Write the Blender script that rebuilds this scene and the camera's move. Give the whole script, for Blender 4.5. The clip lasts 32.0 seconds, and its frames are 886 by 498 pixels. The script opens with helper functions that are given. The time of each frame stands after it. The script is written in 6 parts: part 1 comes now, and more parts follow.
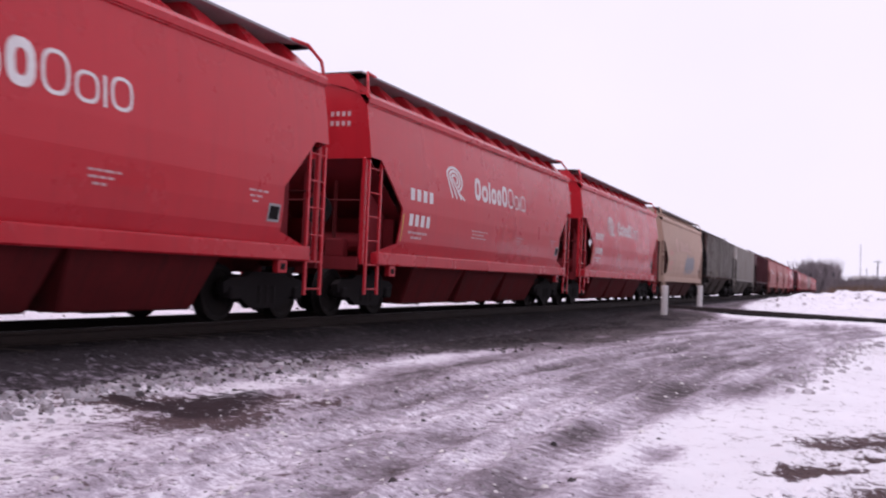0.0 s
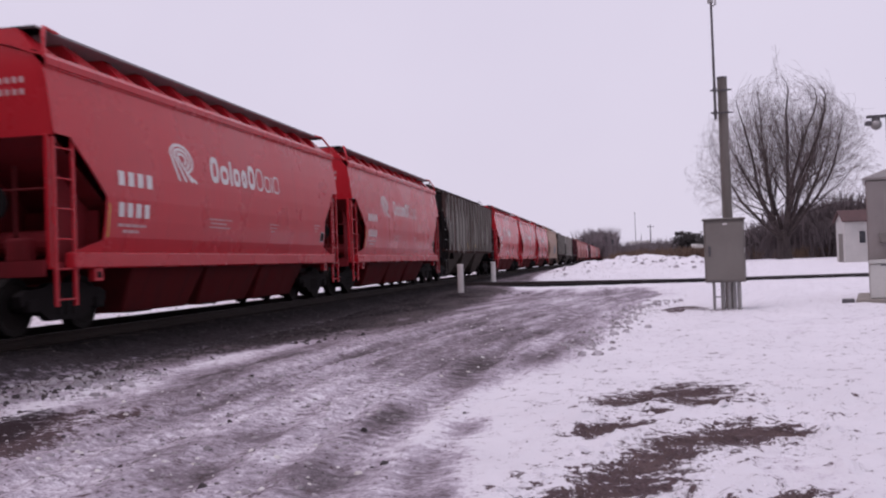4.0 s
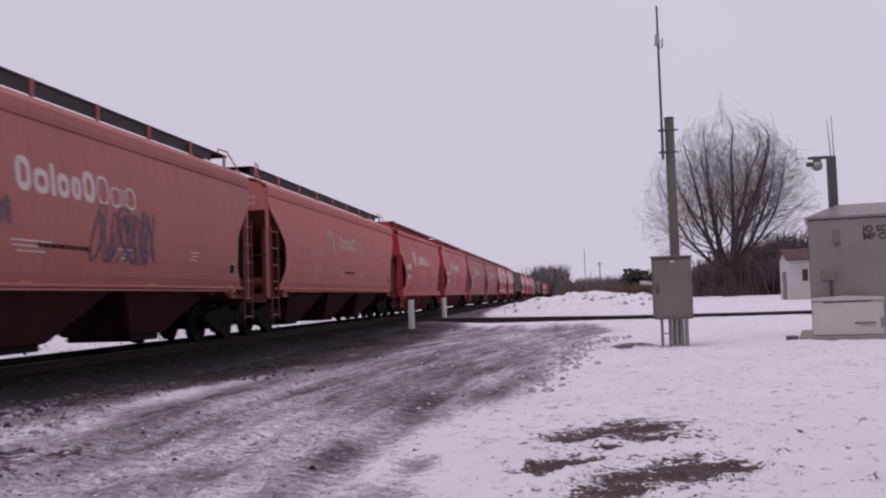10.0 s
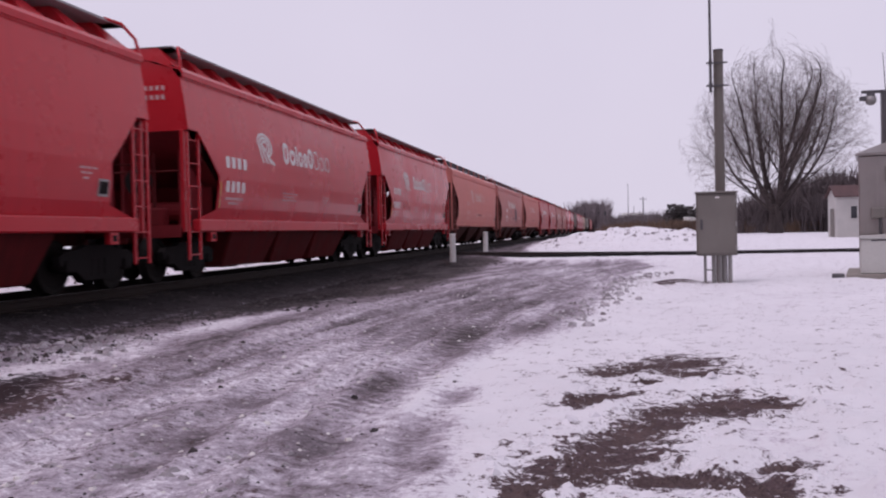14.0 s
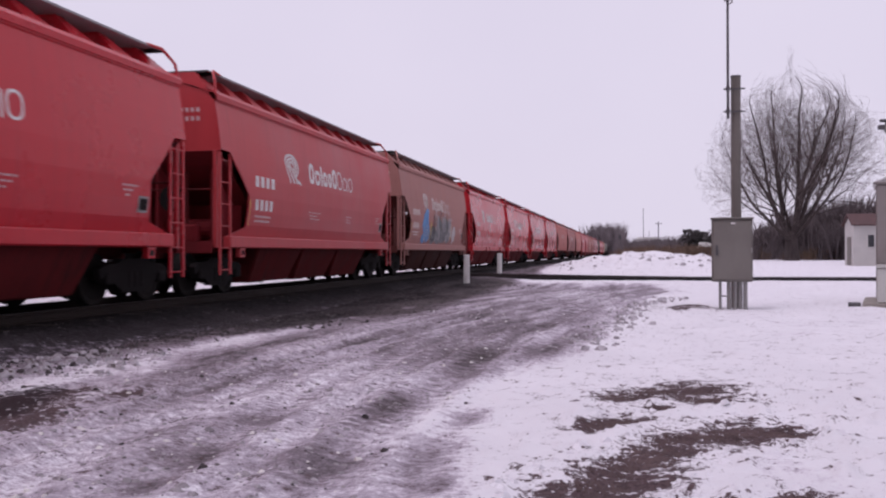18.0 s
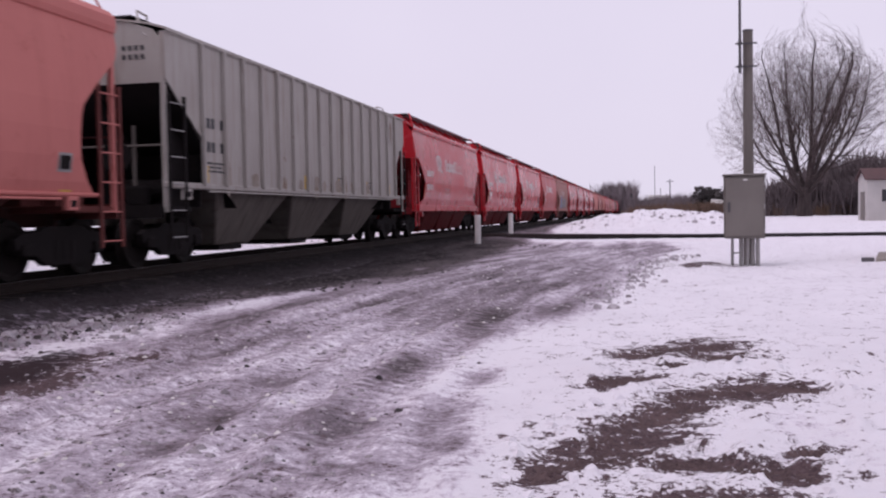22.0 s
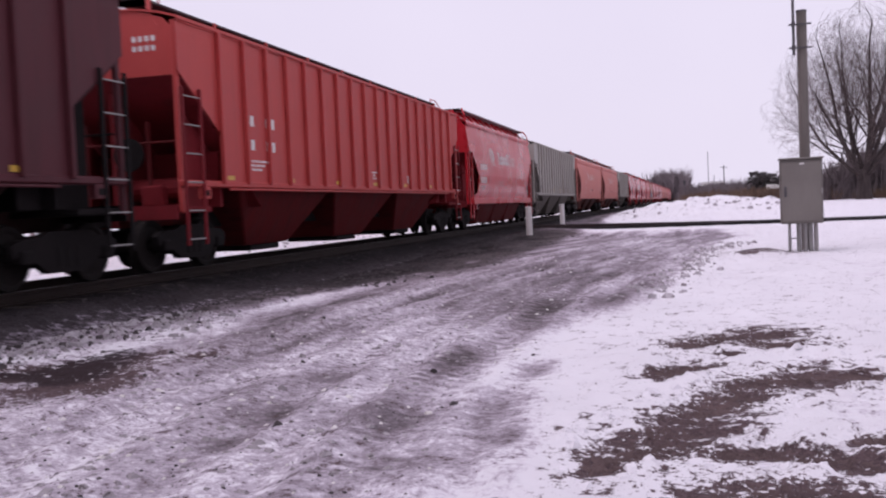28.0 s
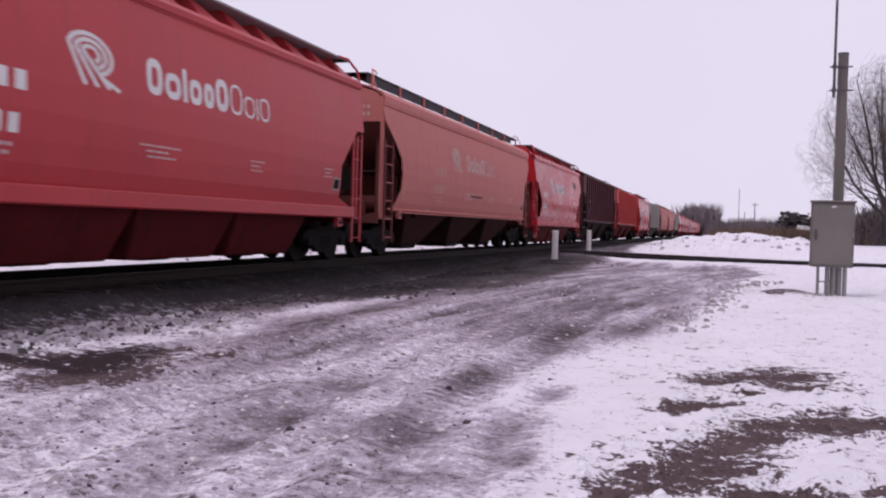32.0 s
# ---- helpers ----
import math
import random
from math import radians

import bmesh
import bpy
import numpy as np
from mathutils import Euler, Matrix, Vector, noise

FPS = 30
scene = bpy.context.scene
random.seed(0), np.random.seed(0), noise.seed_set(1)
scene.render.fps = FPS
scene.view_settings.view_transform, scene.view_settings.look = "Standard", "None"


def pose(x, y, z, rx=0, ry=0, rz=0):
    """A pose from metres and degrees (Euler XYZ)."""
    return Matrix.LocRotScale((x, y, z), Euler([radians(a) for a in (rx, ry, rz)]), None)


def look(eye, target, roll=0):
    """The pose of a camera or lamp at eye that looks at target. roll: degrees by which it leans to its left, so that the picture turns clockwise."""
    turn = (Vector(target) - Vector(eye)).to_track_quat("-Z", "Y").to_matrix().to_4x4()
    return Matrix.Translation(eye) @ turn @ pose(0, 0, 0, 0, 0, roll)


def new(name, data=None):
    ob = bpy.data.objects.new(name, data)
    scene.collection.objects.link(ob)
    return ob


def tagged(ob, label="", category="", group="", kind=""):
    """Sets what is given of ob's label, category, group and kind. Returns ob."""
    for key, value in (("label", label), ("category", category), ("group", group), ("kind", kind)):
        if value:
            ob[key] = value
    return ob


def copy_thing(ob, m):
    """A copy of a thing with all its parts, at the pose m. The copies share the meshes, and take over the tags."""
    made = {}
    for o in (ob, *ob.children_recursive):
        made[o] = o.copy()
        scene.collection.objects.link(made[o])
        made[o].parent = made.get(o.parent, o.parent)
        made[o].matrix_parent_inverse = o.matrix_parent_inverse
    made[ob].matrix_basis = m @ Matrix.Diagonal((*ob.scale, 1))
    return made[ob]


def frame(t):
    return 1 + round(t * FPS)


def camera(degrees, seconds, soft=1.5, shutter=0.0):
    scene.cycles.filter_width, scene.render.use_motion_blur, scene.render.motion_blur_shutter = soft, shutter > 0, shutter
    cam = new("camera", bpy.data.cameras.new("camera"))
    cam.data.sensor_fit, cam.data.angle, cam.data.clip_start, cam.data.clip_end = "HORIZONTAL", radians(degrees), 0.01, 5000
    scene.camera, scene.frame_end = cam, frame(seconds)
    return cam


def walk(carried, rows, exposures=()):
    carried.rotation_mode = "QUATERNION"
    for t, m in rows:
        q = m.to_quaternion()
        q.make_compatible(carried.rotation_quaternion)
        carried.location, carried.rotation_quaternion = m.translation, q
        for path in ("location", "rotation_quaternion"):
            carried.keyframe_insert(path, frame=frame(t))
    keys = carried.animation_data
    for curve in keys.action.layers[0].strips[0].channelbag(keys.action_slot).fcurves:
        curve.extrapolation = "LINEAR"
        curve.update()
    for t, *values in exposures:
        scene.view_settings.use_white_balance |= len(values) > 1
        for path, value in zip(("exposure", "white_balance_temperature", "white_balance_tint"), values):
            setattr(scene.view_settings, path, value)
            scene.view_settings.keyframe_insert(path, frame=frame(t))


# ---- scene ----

# ---- the camera: held by a bystander beside the road, panning a little ----
EYE = (0.0, 0.0, 1.35)
CAM_ROWS = [
    (0, 23.05, 1.56, -2.41),
    (0.5, 17.67, -0.35, -1.27),
    (1, 18.09, -1.48, -1.61),
    (1.5, 18.58, -2.57, -2.85),
    (2, 16.17, -3.29, 0.41),
    (2.5, 11.76, -2.02, 2.51),
    (3, 12.77, -1.28, 2.41),
    (3.5, 10.90, -0.20, 2.43),
    (5.5, 12.31, 2.25, 0.11),
    (6, 18.31, 0.51, 0.84),
    (6.5, 20.10, -1.29, 0.92),
    (7, 18.02, -0.96, 0.59),
    (7.5, 12.25, -0.82, 2.33),
    (8, 10.14, -0.11, 2.66),
    (8.5, 7.99, 0.64, 2.40),
    (9, 7.51, 1.41, 2.12),
    (9.5, 7.22, 2.70, 1.64),
    (10, 7.75, 2.95, 1.83),
    (10.5, 8.77, 4.08, 3.92),
    (11, 8.95, 4.88, 0.45),
    (11.5, 9.92, 4.07, 1.11),
    (12, 10.77, 1.84, 0.19),
    (12.5, 11.40, 1.15, 0.18),
    (13, 10.55, 0.41, 0.66),
    (13.5, 10.30, -0.28, 0.74),
    (14, 10.28, -1.02, 1.29),
    (14.5, 12.48, -1.58, -1.39),
    (16.5, 12.88, 1.16, -2.55),
    (17, 12.14, 1.69, -1.79),
    (17.5, 11.10, 1.15, -0.60),
    (18, 11.15, 0.25, 0.17),
    (18.5, 12.02, -0.54, 0.46),
    (19, 11.81, -0.93, 1.81),
    (19.5, 10.68, -1.17, 2.53),
    (20, 14.00, -1.23, 1.03),
    (20.5, 14.14, -1.16, 0.56),
    (21, 12.48, -1.21, 0.94),
    (21.5, 11.31, -1.39, 1.25),
    (22, 11.82, -2.13, 1.01),
    (22.5, 13.17, -2.60, 0.54),
    (23, 14.04, -2.84, -0.18),
    (23.5, 14.50, -2.99, -0.81),
    (24, 13.56, -3.27, -4.26),
    (24.5, 16.56, -4.00, -4.21),
    (25, 22.81, -2.62, -3.59),
    (25.5, 21.74, -1.85, -4.52),
    (26, 19.38, -1.92, -3.68),
    (26.5, 17.37, -1.87, -3.18),
    (28.5, 15.22, -2.50, 3.79),
    (29, 16.91, -1.19, 2.99),
    (29.5, 16.08, -0.16, 0.57),
    (30, 14.21, 0.19, -0.43),
    (30.5, 13.23, -0.20, -1.30),
    (31, 14.35, -0.62, -1.66),
    (31.5, 16.36, -1.19, -1.91),
    (32, 16.56, -1.42, -1.60),
]
cam = camera(50.6, 32.0, 2.1, 0.2)
walk(cam, [(t, pose(*EYE, 90 + pitch, roll, yaw)) for t, yaw, pitch, roll in CAM_ROWS],
     [
         (0, 0.36, 6130, 31), (1, 0.18, 6130, 31), (2, 0.2, 6130, 31), (3, 0.1, 6130, 31), (3.5, 0.0, 6130, 31), (5.5, -0.17, 6130, 31), (6, 0.05, 6130, 31), (7, 0.22, 6130, 31), (8, 0.0, 6130, 31), (9, -0.2, 6130, 31), (10, -0.3, 6130, 31), (11, -0.45, 6130, 31), (12, -0.28, 6130, 31), (13, -0.19, 6130, 31), (14.2, -0.1, 6130, 31), (17, -0.02, 6130, 31), (19, -0.05, 6130, 31), (21, 0.05, 6130, 31), (23, 0.0, 6130, 31), (25, 0.18, 6130, 31), (26, 0.25, 6130, 31), (28.5, 0.1, 6130, 31), (29, 0.17, 6130, 31), (30.5, 0.05, 6130, 31), (32, 0.05, 6130, 31),
     ])

# ---- world and light: a closed winter overcast ----
world = bpy.data.worlds.new("overcast_sky")
scene.world = world
world.use_nodes = True
wn = world.node_tree
wn.nodes.clear()
sky = wn.nodes.new("ShaderNodeTexSky")
sky.sky_type = 'NISHITA'
sky.sun_disc = False
sky.sun_elevation = radians(66)
sky.sun_rotation = radians(-130)
sky.dust_density = 6.0
cloud = wn.nodes.new("ShaderNodeTexNoise")
cloud.inputs["Scale"].default_value = 1.6
cloud.inputs["Detail"].default_value = 5.0
ramp = wn.nodes.new("ShaderNodeValToRGB")
ramp.color_ramp.elements[0].position, ramp.color_ramp.elements[0].color = 0.3, (8.6, 8.6, 8.9, 1)
ramp.color_ramp.elements[1].position, ramp.color_ramp.elements[1].color = 0.75, (9.6, 9.6, 9.7, 1)
mixs = wn.nodes.new("ShaderNodeMix")
mixs.data_type = 'RGBA'
mixs.inputs[0].default_value = 0.93
bg = wn.nodes.new("ShaderNodeBackground")
bg.inputs["Strength"].default_value = 0.083
wout = wn.nodes.new("ShaderNodeOutputWorld")
wn.links.new(cloud.outputs["Fac"], ramp.inputs["Fac"])
wn.links.new(sky.outputs["Color"], mixs.inputs[6])
wn.links.new(ramp.outputs["Color"], mixs.inputs[7])
wn.links.new(mixs.outputs[2], bg.inputs["Color"])
wn.links.new(bg.outputs["Background"], wout.inputs["Surface"])
sun = new("sun", bpy.data.lights.new("sun", 'SUN'))
sun.data.energy, sun.data.angle, sun.data.color = 1.15, radians(25), (1.0, 0.96, 0.92)
sun.matrix_world = look((-22, 0, 70), (0, 20, 0))

# ---- materials ----
def material(name, low, high, rough=0.6, metal=0.0, scale=3.0, fine=40.0, bump=0.15, streak=0.0, streak_colour=(0.1, 0.08, 0.07),
             spec=0.5, grime=None, grime_at=0.62, stretch=(1, 1, 1), speckle=0.55):
    """A worn surface: two tones by a broad and a fine noise, upright streaks of dirt, fine relief."""
    m = bpy.data.materials.new(name)
    m.use_nodes = True
    nt = m.node_tree
    bsdf = nt.nodes["Principled BSDF"]
    tc = nt.nodes.new("ShaderNodeTexCoord")
    mp = nt.nodes.new("ShaderNodeMapping")
    mp.inputs["Scale"].default_value = stretch
    nt.links.new(tc.outputs["Object"], mp.inputs["Vector"])
    info = nt.nodes.new("ShaderNodeObjectInfo")
    add = nt.nodes.new("ShaderNodeVectorMath")
    add.operation = 'ADD'
    seed = nt.nodes.new("ShaderNodeMath")
    seed.operation = 'MULTIPLY'
    seed.inputs[1].default_value = 30.0
    nt.links.new(info.outputs["Random"], seed.inputs[0])
    nt.links.new(mp.outputs["Vector"], add.inputs[0])
    nt.links.new(seed.outputs["Value"], add.inputs[1])

    def tex(s, detail, rough_=0.6, vec=add):
        n = nt.nodes.new("ShaderNodeTexNoise")
        n.inputs["Scale"].default_value, n.inputs["Detail"].default_value, n.inputs["Roughness"].default_value = s, detail, rough_
        nt.links.new(vec.outputs["Vector"], n.inputs["Vector"])
        return n

    def blend(fac, a, b):
        mx = nt.nodes.new("ShaderNodeMix")
        mx.data_type = 'RGBA'
        nt.links.new(fac, mx.inputs[0])
        for sock, v in ((mx.inputs[6], a), (mx.inputs[7], b)):
            if isinstance(v, tuple):
                sock.default_value = (*v, 1)
            else:
                nt.links.new(v, sock)
        return mx.outputs[2]

    def span(src, lo, hi, to_lo=0.0, to_hi=1.0):
        r = nt.nodes.new("ShaderNodeMapRange")
        r.inputs["From Min"].default_value, r.inputs["From Max"].default_value = lo, hi
        r.inputs["To Min"].default_value, r.inputs["To Max"].default_value = to_lo, to_hi
        nt.links.new(src, r.inputs["Value"])
        return r.outputs["Result"]

    broad, small = tex(scale, 6.0), tex(fine, 4.0)
    colour = blend(span(broad.outputs["Fac"], 0.3, 0.7), low, high)
    dark = tuple(c * 0.7 for c in low)
    colour = blend(span(small.outputs["Fac"], 0.52, 0.8, 0.0, speckle), colour, dark)
    if streak:
        ms = nt.nodes.new("ShaderNodeMapping")
        ms.inputs["Scale"].default_value = (1.0, 2.6, 0.16)
        nt.links.new(add.outputs["Vector"], ms.inputs["Vector"])
        runs = tex(2.2, 7.0, 0.65, ms)
        colour = blend(span(runs.outputs["Fac"], 0.5, 0.72, 0.0, streak), colour, streak_colour)
    if grime:
        spots = tex(scale * 2.3, 8.0, 0.7)
        colour = blend(span(spots.outputs["Fac"], grime_at, grime_at + 0.08), colour, grime)
    nt.links.new(colour, bsdf.inputs["Base Color"])
    nt.links.new(span(broad.outputs["Fac"], 0.2, 0.8, max(0.05, rough - 0.12), min(1.0, rough + 0.12)), bsdf.inputs["Roughness"])
    bsdf.inputs["Metallic"].default_value = metal
    bsdf.inputs["Specular IOR Level"].default_value = spec
    if bump:
        b = nt.nodes.new("ShaderNodeBump")
        b.inputs["Strength"].default_value, b.inputs["Distance"].default_value = bump, 0.02
        nt.links.new(small.outputs["Fac"], b.inputs["Height"])
        nt.links.new(b.outputs["Normal"], bsdf.inputs["Normal"])
    return m


M = {}
M["red"] = material("red_paint", (0.42, 0.0155, 0.0225), (0.48, 0.021, 0.029), 0.28, scale=0.5, fine=22, bump=0.0, streak=0.3, streak_colour=(0.26, 0.017, 0.023), spec=0.33, speckle=0.05)
M["red_worn"] = material("worn_red_paint", (0.41, 0.040, 0.045), (0.47, 0.053, 0.056), 0.4, scale=0.5, fine=22, bump=0.0, streak=0.35, streak_colour=(0.26, 0.042, 0.042), spec=0.26, speckle=0.05)
M["faded"] = material("faded_red_paint", (0.37, 0.125, 0.112), (0.43, 0.157, 0.14), 0.55, scale=0.6, fine=20, bump=0.0, streak=0.4, streak_colour=(0.27, 0.077, 0.067), spec=0.2, speckle=0.05)
M["pale"] = material("chalky_red_paint", (0.47, 0.15, 0.13), (0.53, 0.185, 0.16), 0.6, scale=0.6, fine=20, bump=0.0, streak=0.4, streak_colour=(0.34, 0.10, 0.085), spec=0.18, grime=(0.40, 0.12, 0.10), grime_at=0.6, speckle=0.05)
M["dusty"] = material("dusty_red_paint", (0.34, 0.155, 0.135), (0.40, 0.19, 0.165), 0.6, scale=0.6, fine=20, bump=0.0, streak=0.4, streak_colour=(0.27, 0.10, 0.085), spec=0.18, speckle=0.05)
M["beige"] = material("chalky_beige_paint", (0.40, 0.27, 0.20), (0.46, 0.32, 0.25), 0.6, scale=0.6, fine=20, bump=0.04, streak=0.45, streak_colour=(0.25, 0.17, 0.13), spec=0.18, speckle=0.12)
M["brick"] = material("brick_red_paint", (0.41, 0.050, 0.045), (0.47, 0.070, 0.060), 0.5, scale=0.6, fine=20, bump=0.04, streak=0.35, streak_colour=(0.25, 0.05, 0.04), spec=0.25, speckle=0.12)
M["grey"] = material("grey_car_paint", (0.33, 0.305, 0.28), (0.39, 0.37, 0.34), 0.55, scale=0.7, fine=20, bump=0.05, streak=0.65, streak_colour=(0.21, 0.16, 0.125), grime=(0.18, 0.11, 0.08), grime_at=0.64, spec=0.2, speckle=0.12)
M["rib_old"] = material("chalky_grey_rib_paint", (0.24, 0.225, 0.205), (0.32, 0.305, 0.285), 0.7, scale=1.2, fine=18, bump=0.05, streak=0.6, streak_colour=(0.085, 0.055, 0.045), grime=(0.07, 0.042, 0.033), grime_at=0.6, spec=0.1)
M["rust"] = material("bare_rust", (0.075, 0.036, 0.026), (0.12, 0.06, 0.042), 0.9, scale=2.5, fine=20, bump=0.1, grime=(0.05, 0.03, 0.025), grime_at=0.55, spec=0.08)
M["rust_wash"] = material("washed_rust_stain", (0.26, 0.215, 0.18), (0.33, 0.295, 0.26), 0.8, scale=2.5, fine=20, bump=0.05, grime=(0.20, 0.125, 0.09), grime_at=0.54, spec=0.1)
M["maroon"] = material("maroon_car_paint", (0.068, 0.0175, 0.022), (0.088, 0.0225, 0.028), 0.5, scale=0.7, fine=20, bump=0.04, streak=0.4, streak_colour=(0.030, 0.013, 0.0125), spec=0.18, speckle=0.12)
# Sooty steel; shade of underframes and end recesses is put into it too.
M["dark"] = material("sooty_shaded_steel", (0.009, 0.0075, 0.0078), (0.016, 0.013, 0.0132), 0.8, scale=2.5, fine=30, bump=0.2, grime=(0.022, 0.016, 0.0145), spec=0.1)
# Under-car copy of the body paint: grime plus underside shade in the colour.
M["red_dark"] = material("grimy_shaded_red_steel", (0.078, 0.010, 0.011), (0.115, 0.014, 0.015), 0.65, scale=1.5, fine=25, bump=0.1, streak=0.6, streak_colour=(0.03, 0.011, 0.010), spec=0.08)
# End-recess copies of red and faded paint: cavity shade is in the tone.
M["red_cavity"] = material("shaded_red_end_sheet", (0.15, 0.0145, 0.018), (0.20, 0.019, 0.024), 0.7, scale=1.2, fine=25, bump=0.05, streak=0.5, streak_colour=(0.10, 0.016, 0.017), spec=0.12)
M["faded_cavity"] = material("shaded_faded_end_sheet", (0.115, 0.037, 0.033), (0.15, 0.048, 0.042), 0.7, scale=1.2, fine=25, bump=0.05, streak=0.5, streak_colour=(0.11, 0.036, 0.032), spec=0.1)
# Under-car copies again: underside shade is in these tones too.
M["faded_dark"] = material("grimy_shaded_faded_steel", (0.05, 0.019, 0.018), (0.072, 0.026, 0.023), 0.7, scale=1.5, fine=25, bump=0.1, streak=0.5, streak_colour=(0.028, 0.016, 0.014), spec=0.08)
M["grey_dark"] = material("grimy_shaded_grey_steel", (0.11, 0.098, 0.088), (0.16, 0.142, 0.128), 0.75, scale=1.5, fine=25, bump=0.1, streak=0.6, streak_colour=(0.036, 0.026, 0.022), spec=0.08)
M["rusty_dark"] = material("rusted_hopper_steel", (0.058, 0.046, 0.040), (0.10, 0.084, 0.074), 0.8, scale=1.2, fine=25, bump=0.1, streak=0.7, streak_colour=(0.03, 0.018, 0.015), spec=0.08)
M["maroon_dark"] = material("grimy_shaded_maroon_steel", (0.022, 0.0105, 0.0105), (0.032, 0.0135, 0.013), 0.7, scale=1.5, fine=25, bump=0.1, spec=0.08)
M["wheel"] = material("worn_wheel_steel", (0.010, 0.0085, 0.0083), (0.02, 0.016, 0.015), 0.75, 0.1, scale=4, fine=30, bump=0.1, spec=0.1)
M["grating"] = material("galvanised_grating", (0.24, 0.236, 0.24), (0.31, 0.305, 0.31), 0.7, 0.1, scale=5, fine=60, bump=0.4)
M["roof_dark"] = material("dark_walkway_steel", (0.05, 0.045, 0.05), (0.08, 0.07, 0.075), 0.7, scale=3, fine=40, bump=0.2, spec=0.08)
M["white"] = material("white_lettering", (0.62, 0.60, 0.58), (0.72, 0.70, 0.68), 0.55, scale=2, fine=30, bump=0.02, spec=0.3)
M["white_thin"] = material("thin_white_stencil", (0.48, 0.30, 0.30), (0.58, 0.42, 0.41), 0.55, scale=2, fine=30, bump=0.02, spec=0.3)
M["white_worn"] = material("worn_white_lettering", (0.58, 0.50, 0.46), (0.64, 0.56, 0.52), 0.6, scale=2, fine=30, bump=0.02, spec=0.3, grime=(0.45, 0.24, 0.21), grime_at=0.57)
M["white_ghost"] = material("ghosted_lettering", (0.51, 0.33, 0.285), (0.56, 0.39, 0.335), 0.6, scale=2, fine=30, bump=0.02, spec=0.3, grime=(0.49, 0.22, 0.19), grime_at=0.58)
M["number_ghost"] = material("nearly_lost_numbering", (0.47, 0.23, 0.20), (0.52, 0.27, 0.23), 0.6, scale=2, fine=30, bump=0.02, spec=0.3, grime=(0.49, 0.17, 0.145), grime_at=0.5)
M["black"] = material("black_lettering", (0.025, 0.025, 0.028), (0.04, 0.04, 0.042), 0.6, scale=2, fine=30, bump=0.02)
M["yellow"] = material("yellow_reflector", (0.50, 0.30, 0.03), (0.58, 0.36, 0.05), 0.4, scale=3, fine=40, bump=0.02)
M["blue_spray"] = material("blue_spray_paint", (0.03, 0.16, 0.42), (0.09, 0.28, 0.55), 0.5, scale=2, fine=20, bump=0.02, grime=(0.02, 0.05, 0.13), grime_at=0.58)
M["grey_spray"] = material("grey_spray_paint", (0.09, 0.095, 0.11), (0.20, 0.20, 0.21), 0.5, scale=3, fine=20, bump=0.02, grime=(0.34, 0.32, 0.31), grime_at=0.58)
M["pale_spray"] = material("pale_spray_paint", (0.42, 0.38, 0.38), (0.52, 0.46, 0.45), 0.5, scale=3, fine=20, bump=0.02)
M["violet_spray"] = material("violet_spray_paint", (0.13, 0.065, 0.10), (0.20, 0.10, 0.125), 0.5, scale=3, fine=20, bump=0.02, grime=(0.07, 0.04, 0.075), grime_at=0.5)
M["rail"] = material("rail_steel", (0.018, 0.013, 0.012), (0.03, 0.022, 0.019), 0.6, 0.2, scale=4, fine=40, bump=0.1, spec=0.08)
M["rail_old"] = material("rusty_branch_rail", (0.045, 0.036, 0.036), (0.075, 0.06, 0.058), 0.75, scale=4, fine=40, bump=0.1, spec=0.1)
M["rail_top"] = material("polished_railhead", (0.05, 0.046, 0.046), (0.08, 0.074, 0.073), 0.5, 0.6, scale=4, fine=40, bump=0.03)
M["tie"] = material("creosoted_wood", (0.022, 0.018, 0.016), (0.05, 0.04, 0.034), 0.85, scale=3, fine=25, bump=0.4, stretch=(0.3, 3, 3), spec=0.08)
M["ballast"] = material("dark_ballast", (0.007, 0.006, 0.0065), (0.020, 0.017, 0.018), 0.95, scale=0.8, fine=14, bump=0.9, grime=(0.10, 0.092, 0.096), grime_at=0.66, spec=0.08)
M["stone"] = material("dirty_stones", (0.035, 0.030, 0.031), (0.10, 0.087, 0.088), 0.95, scale=4, fine=20, bump=0.4, spec=0.08)
M["slush_lump"] = material("frozen_slush_lumps", (0.17, 0.15, 0.158), (0.42, 0.39, 0.41), 0.9, scale=2.5, fine=18, bump=0.4, grime=(0.10, 0.085, 0.088), grime_at=0.55, spec=0.1)
M["clod"] = material("dirty_snow_clods", (0.20, 0.18, 0.19), (0.52, 0.49, 0.515), 0.9, scale=3, fine=18, bump=0.5, grime=(0.09, 0.07, 0.065), grime_at=0.55, spec=0.08)
M["snow_lump"] = material("trodden_snow_lumps", (0.60, 0.585, 0.615), (0.74, 0.725, 0.755), 0.9, scale=3, fine=18, bump=0.3, grime=(0.40, 0.37, 0.385), grime_at=0.62, spec=0.1)
M["post_white"] = material("white_painted_post", (0.55, 0.53, 0.51), (0.68, 0.66, 0.64), 0.6, scale=3, fine=25, bump=0.15, streak=0.5, streak_colour=(0.25, 0.2, 0.17))
M["case"] = material("aluminium_case", (0.15, 0.135, 0.122), (0.185, 0.168, 0.152), 0.5, 0.15, scale=1.2, fine=30, bump=0.05, streak=0.3, streak_colour=(0.125, 0.11, 0.10), spec=0.3, speckle=0.12)
M["case_house"] = material("aluminium_house_wall", (0.24, 0.215, 0.205), (0.30, 0.27, 0.255), 0.36, 0.6, scale=0.8, fine=30, bump=0.05, streak=0.35, streak_colour=(0.19, 0.15, 0.135), spec=0.3, speckle=0.12)
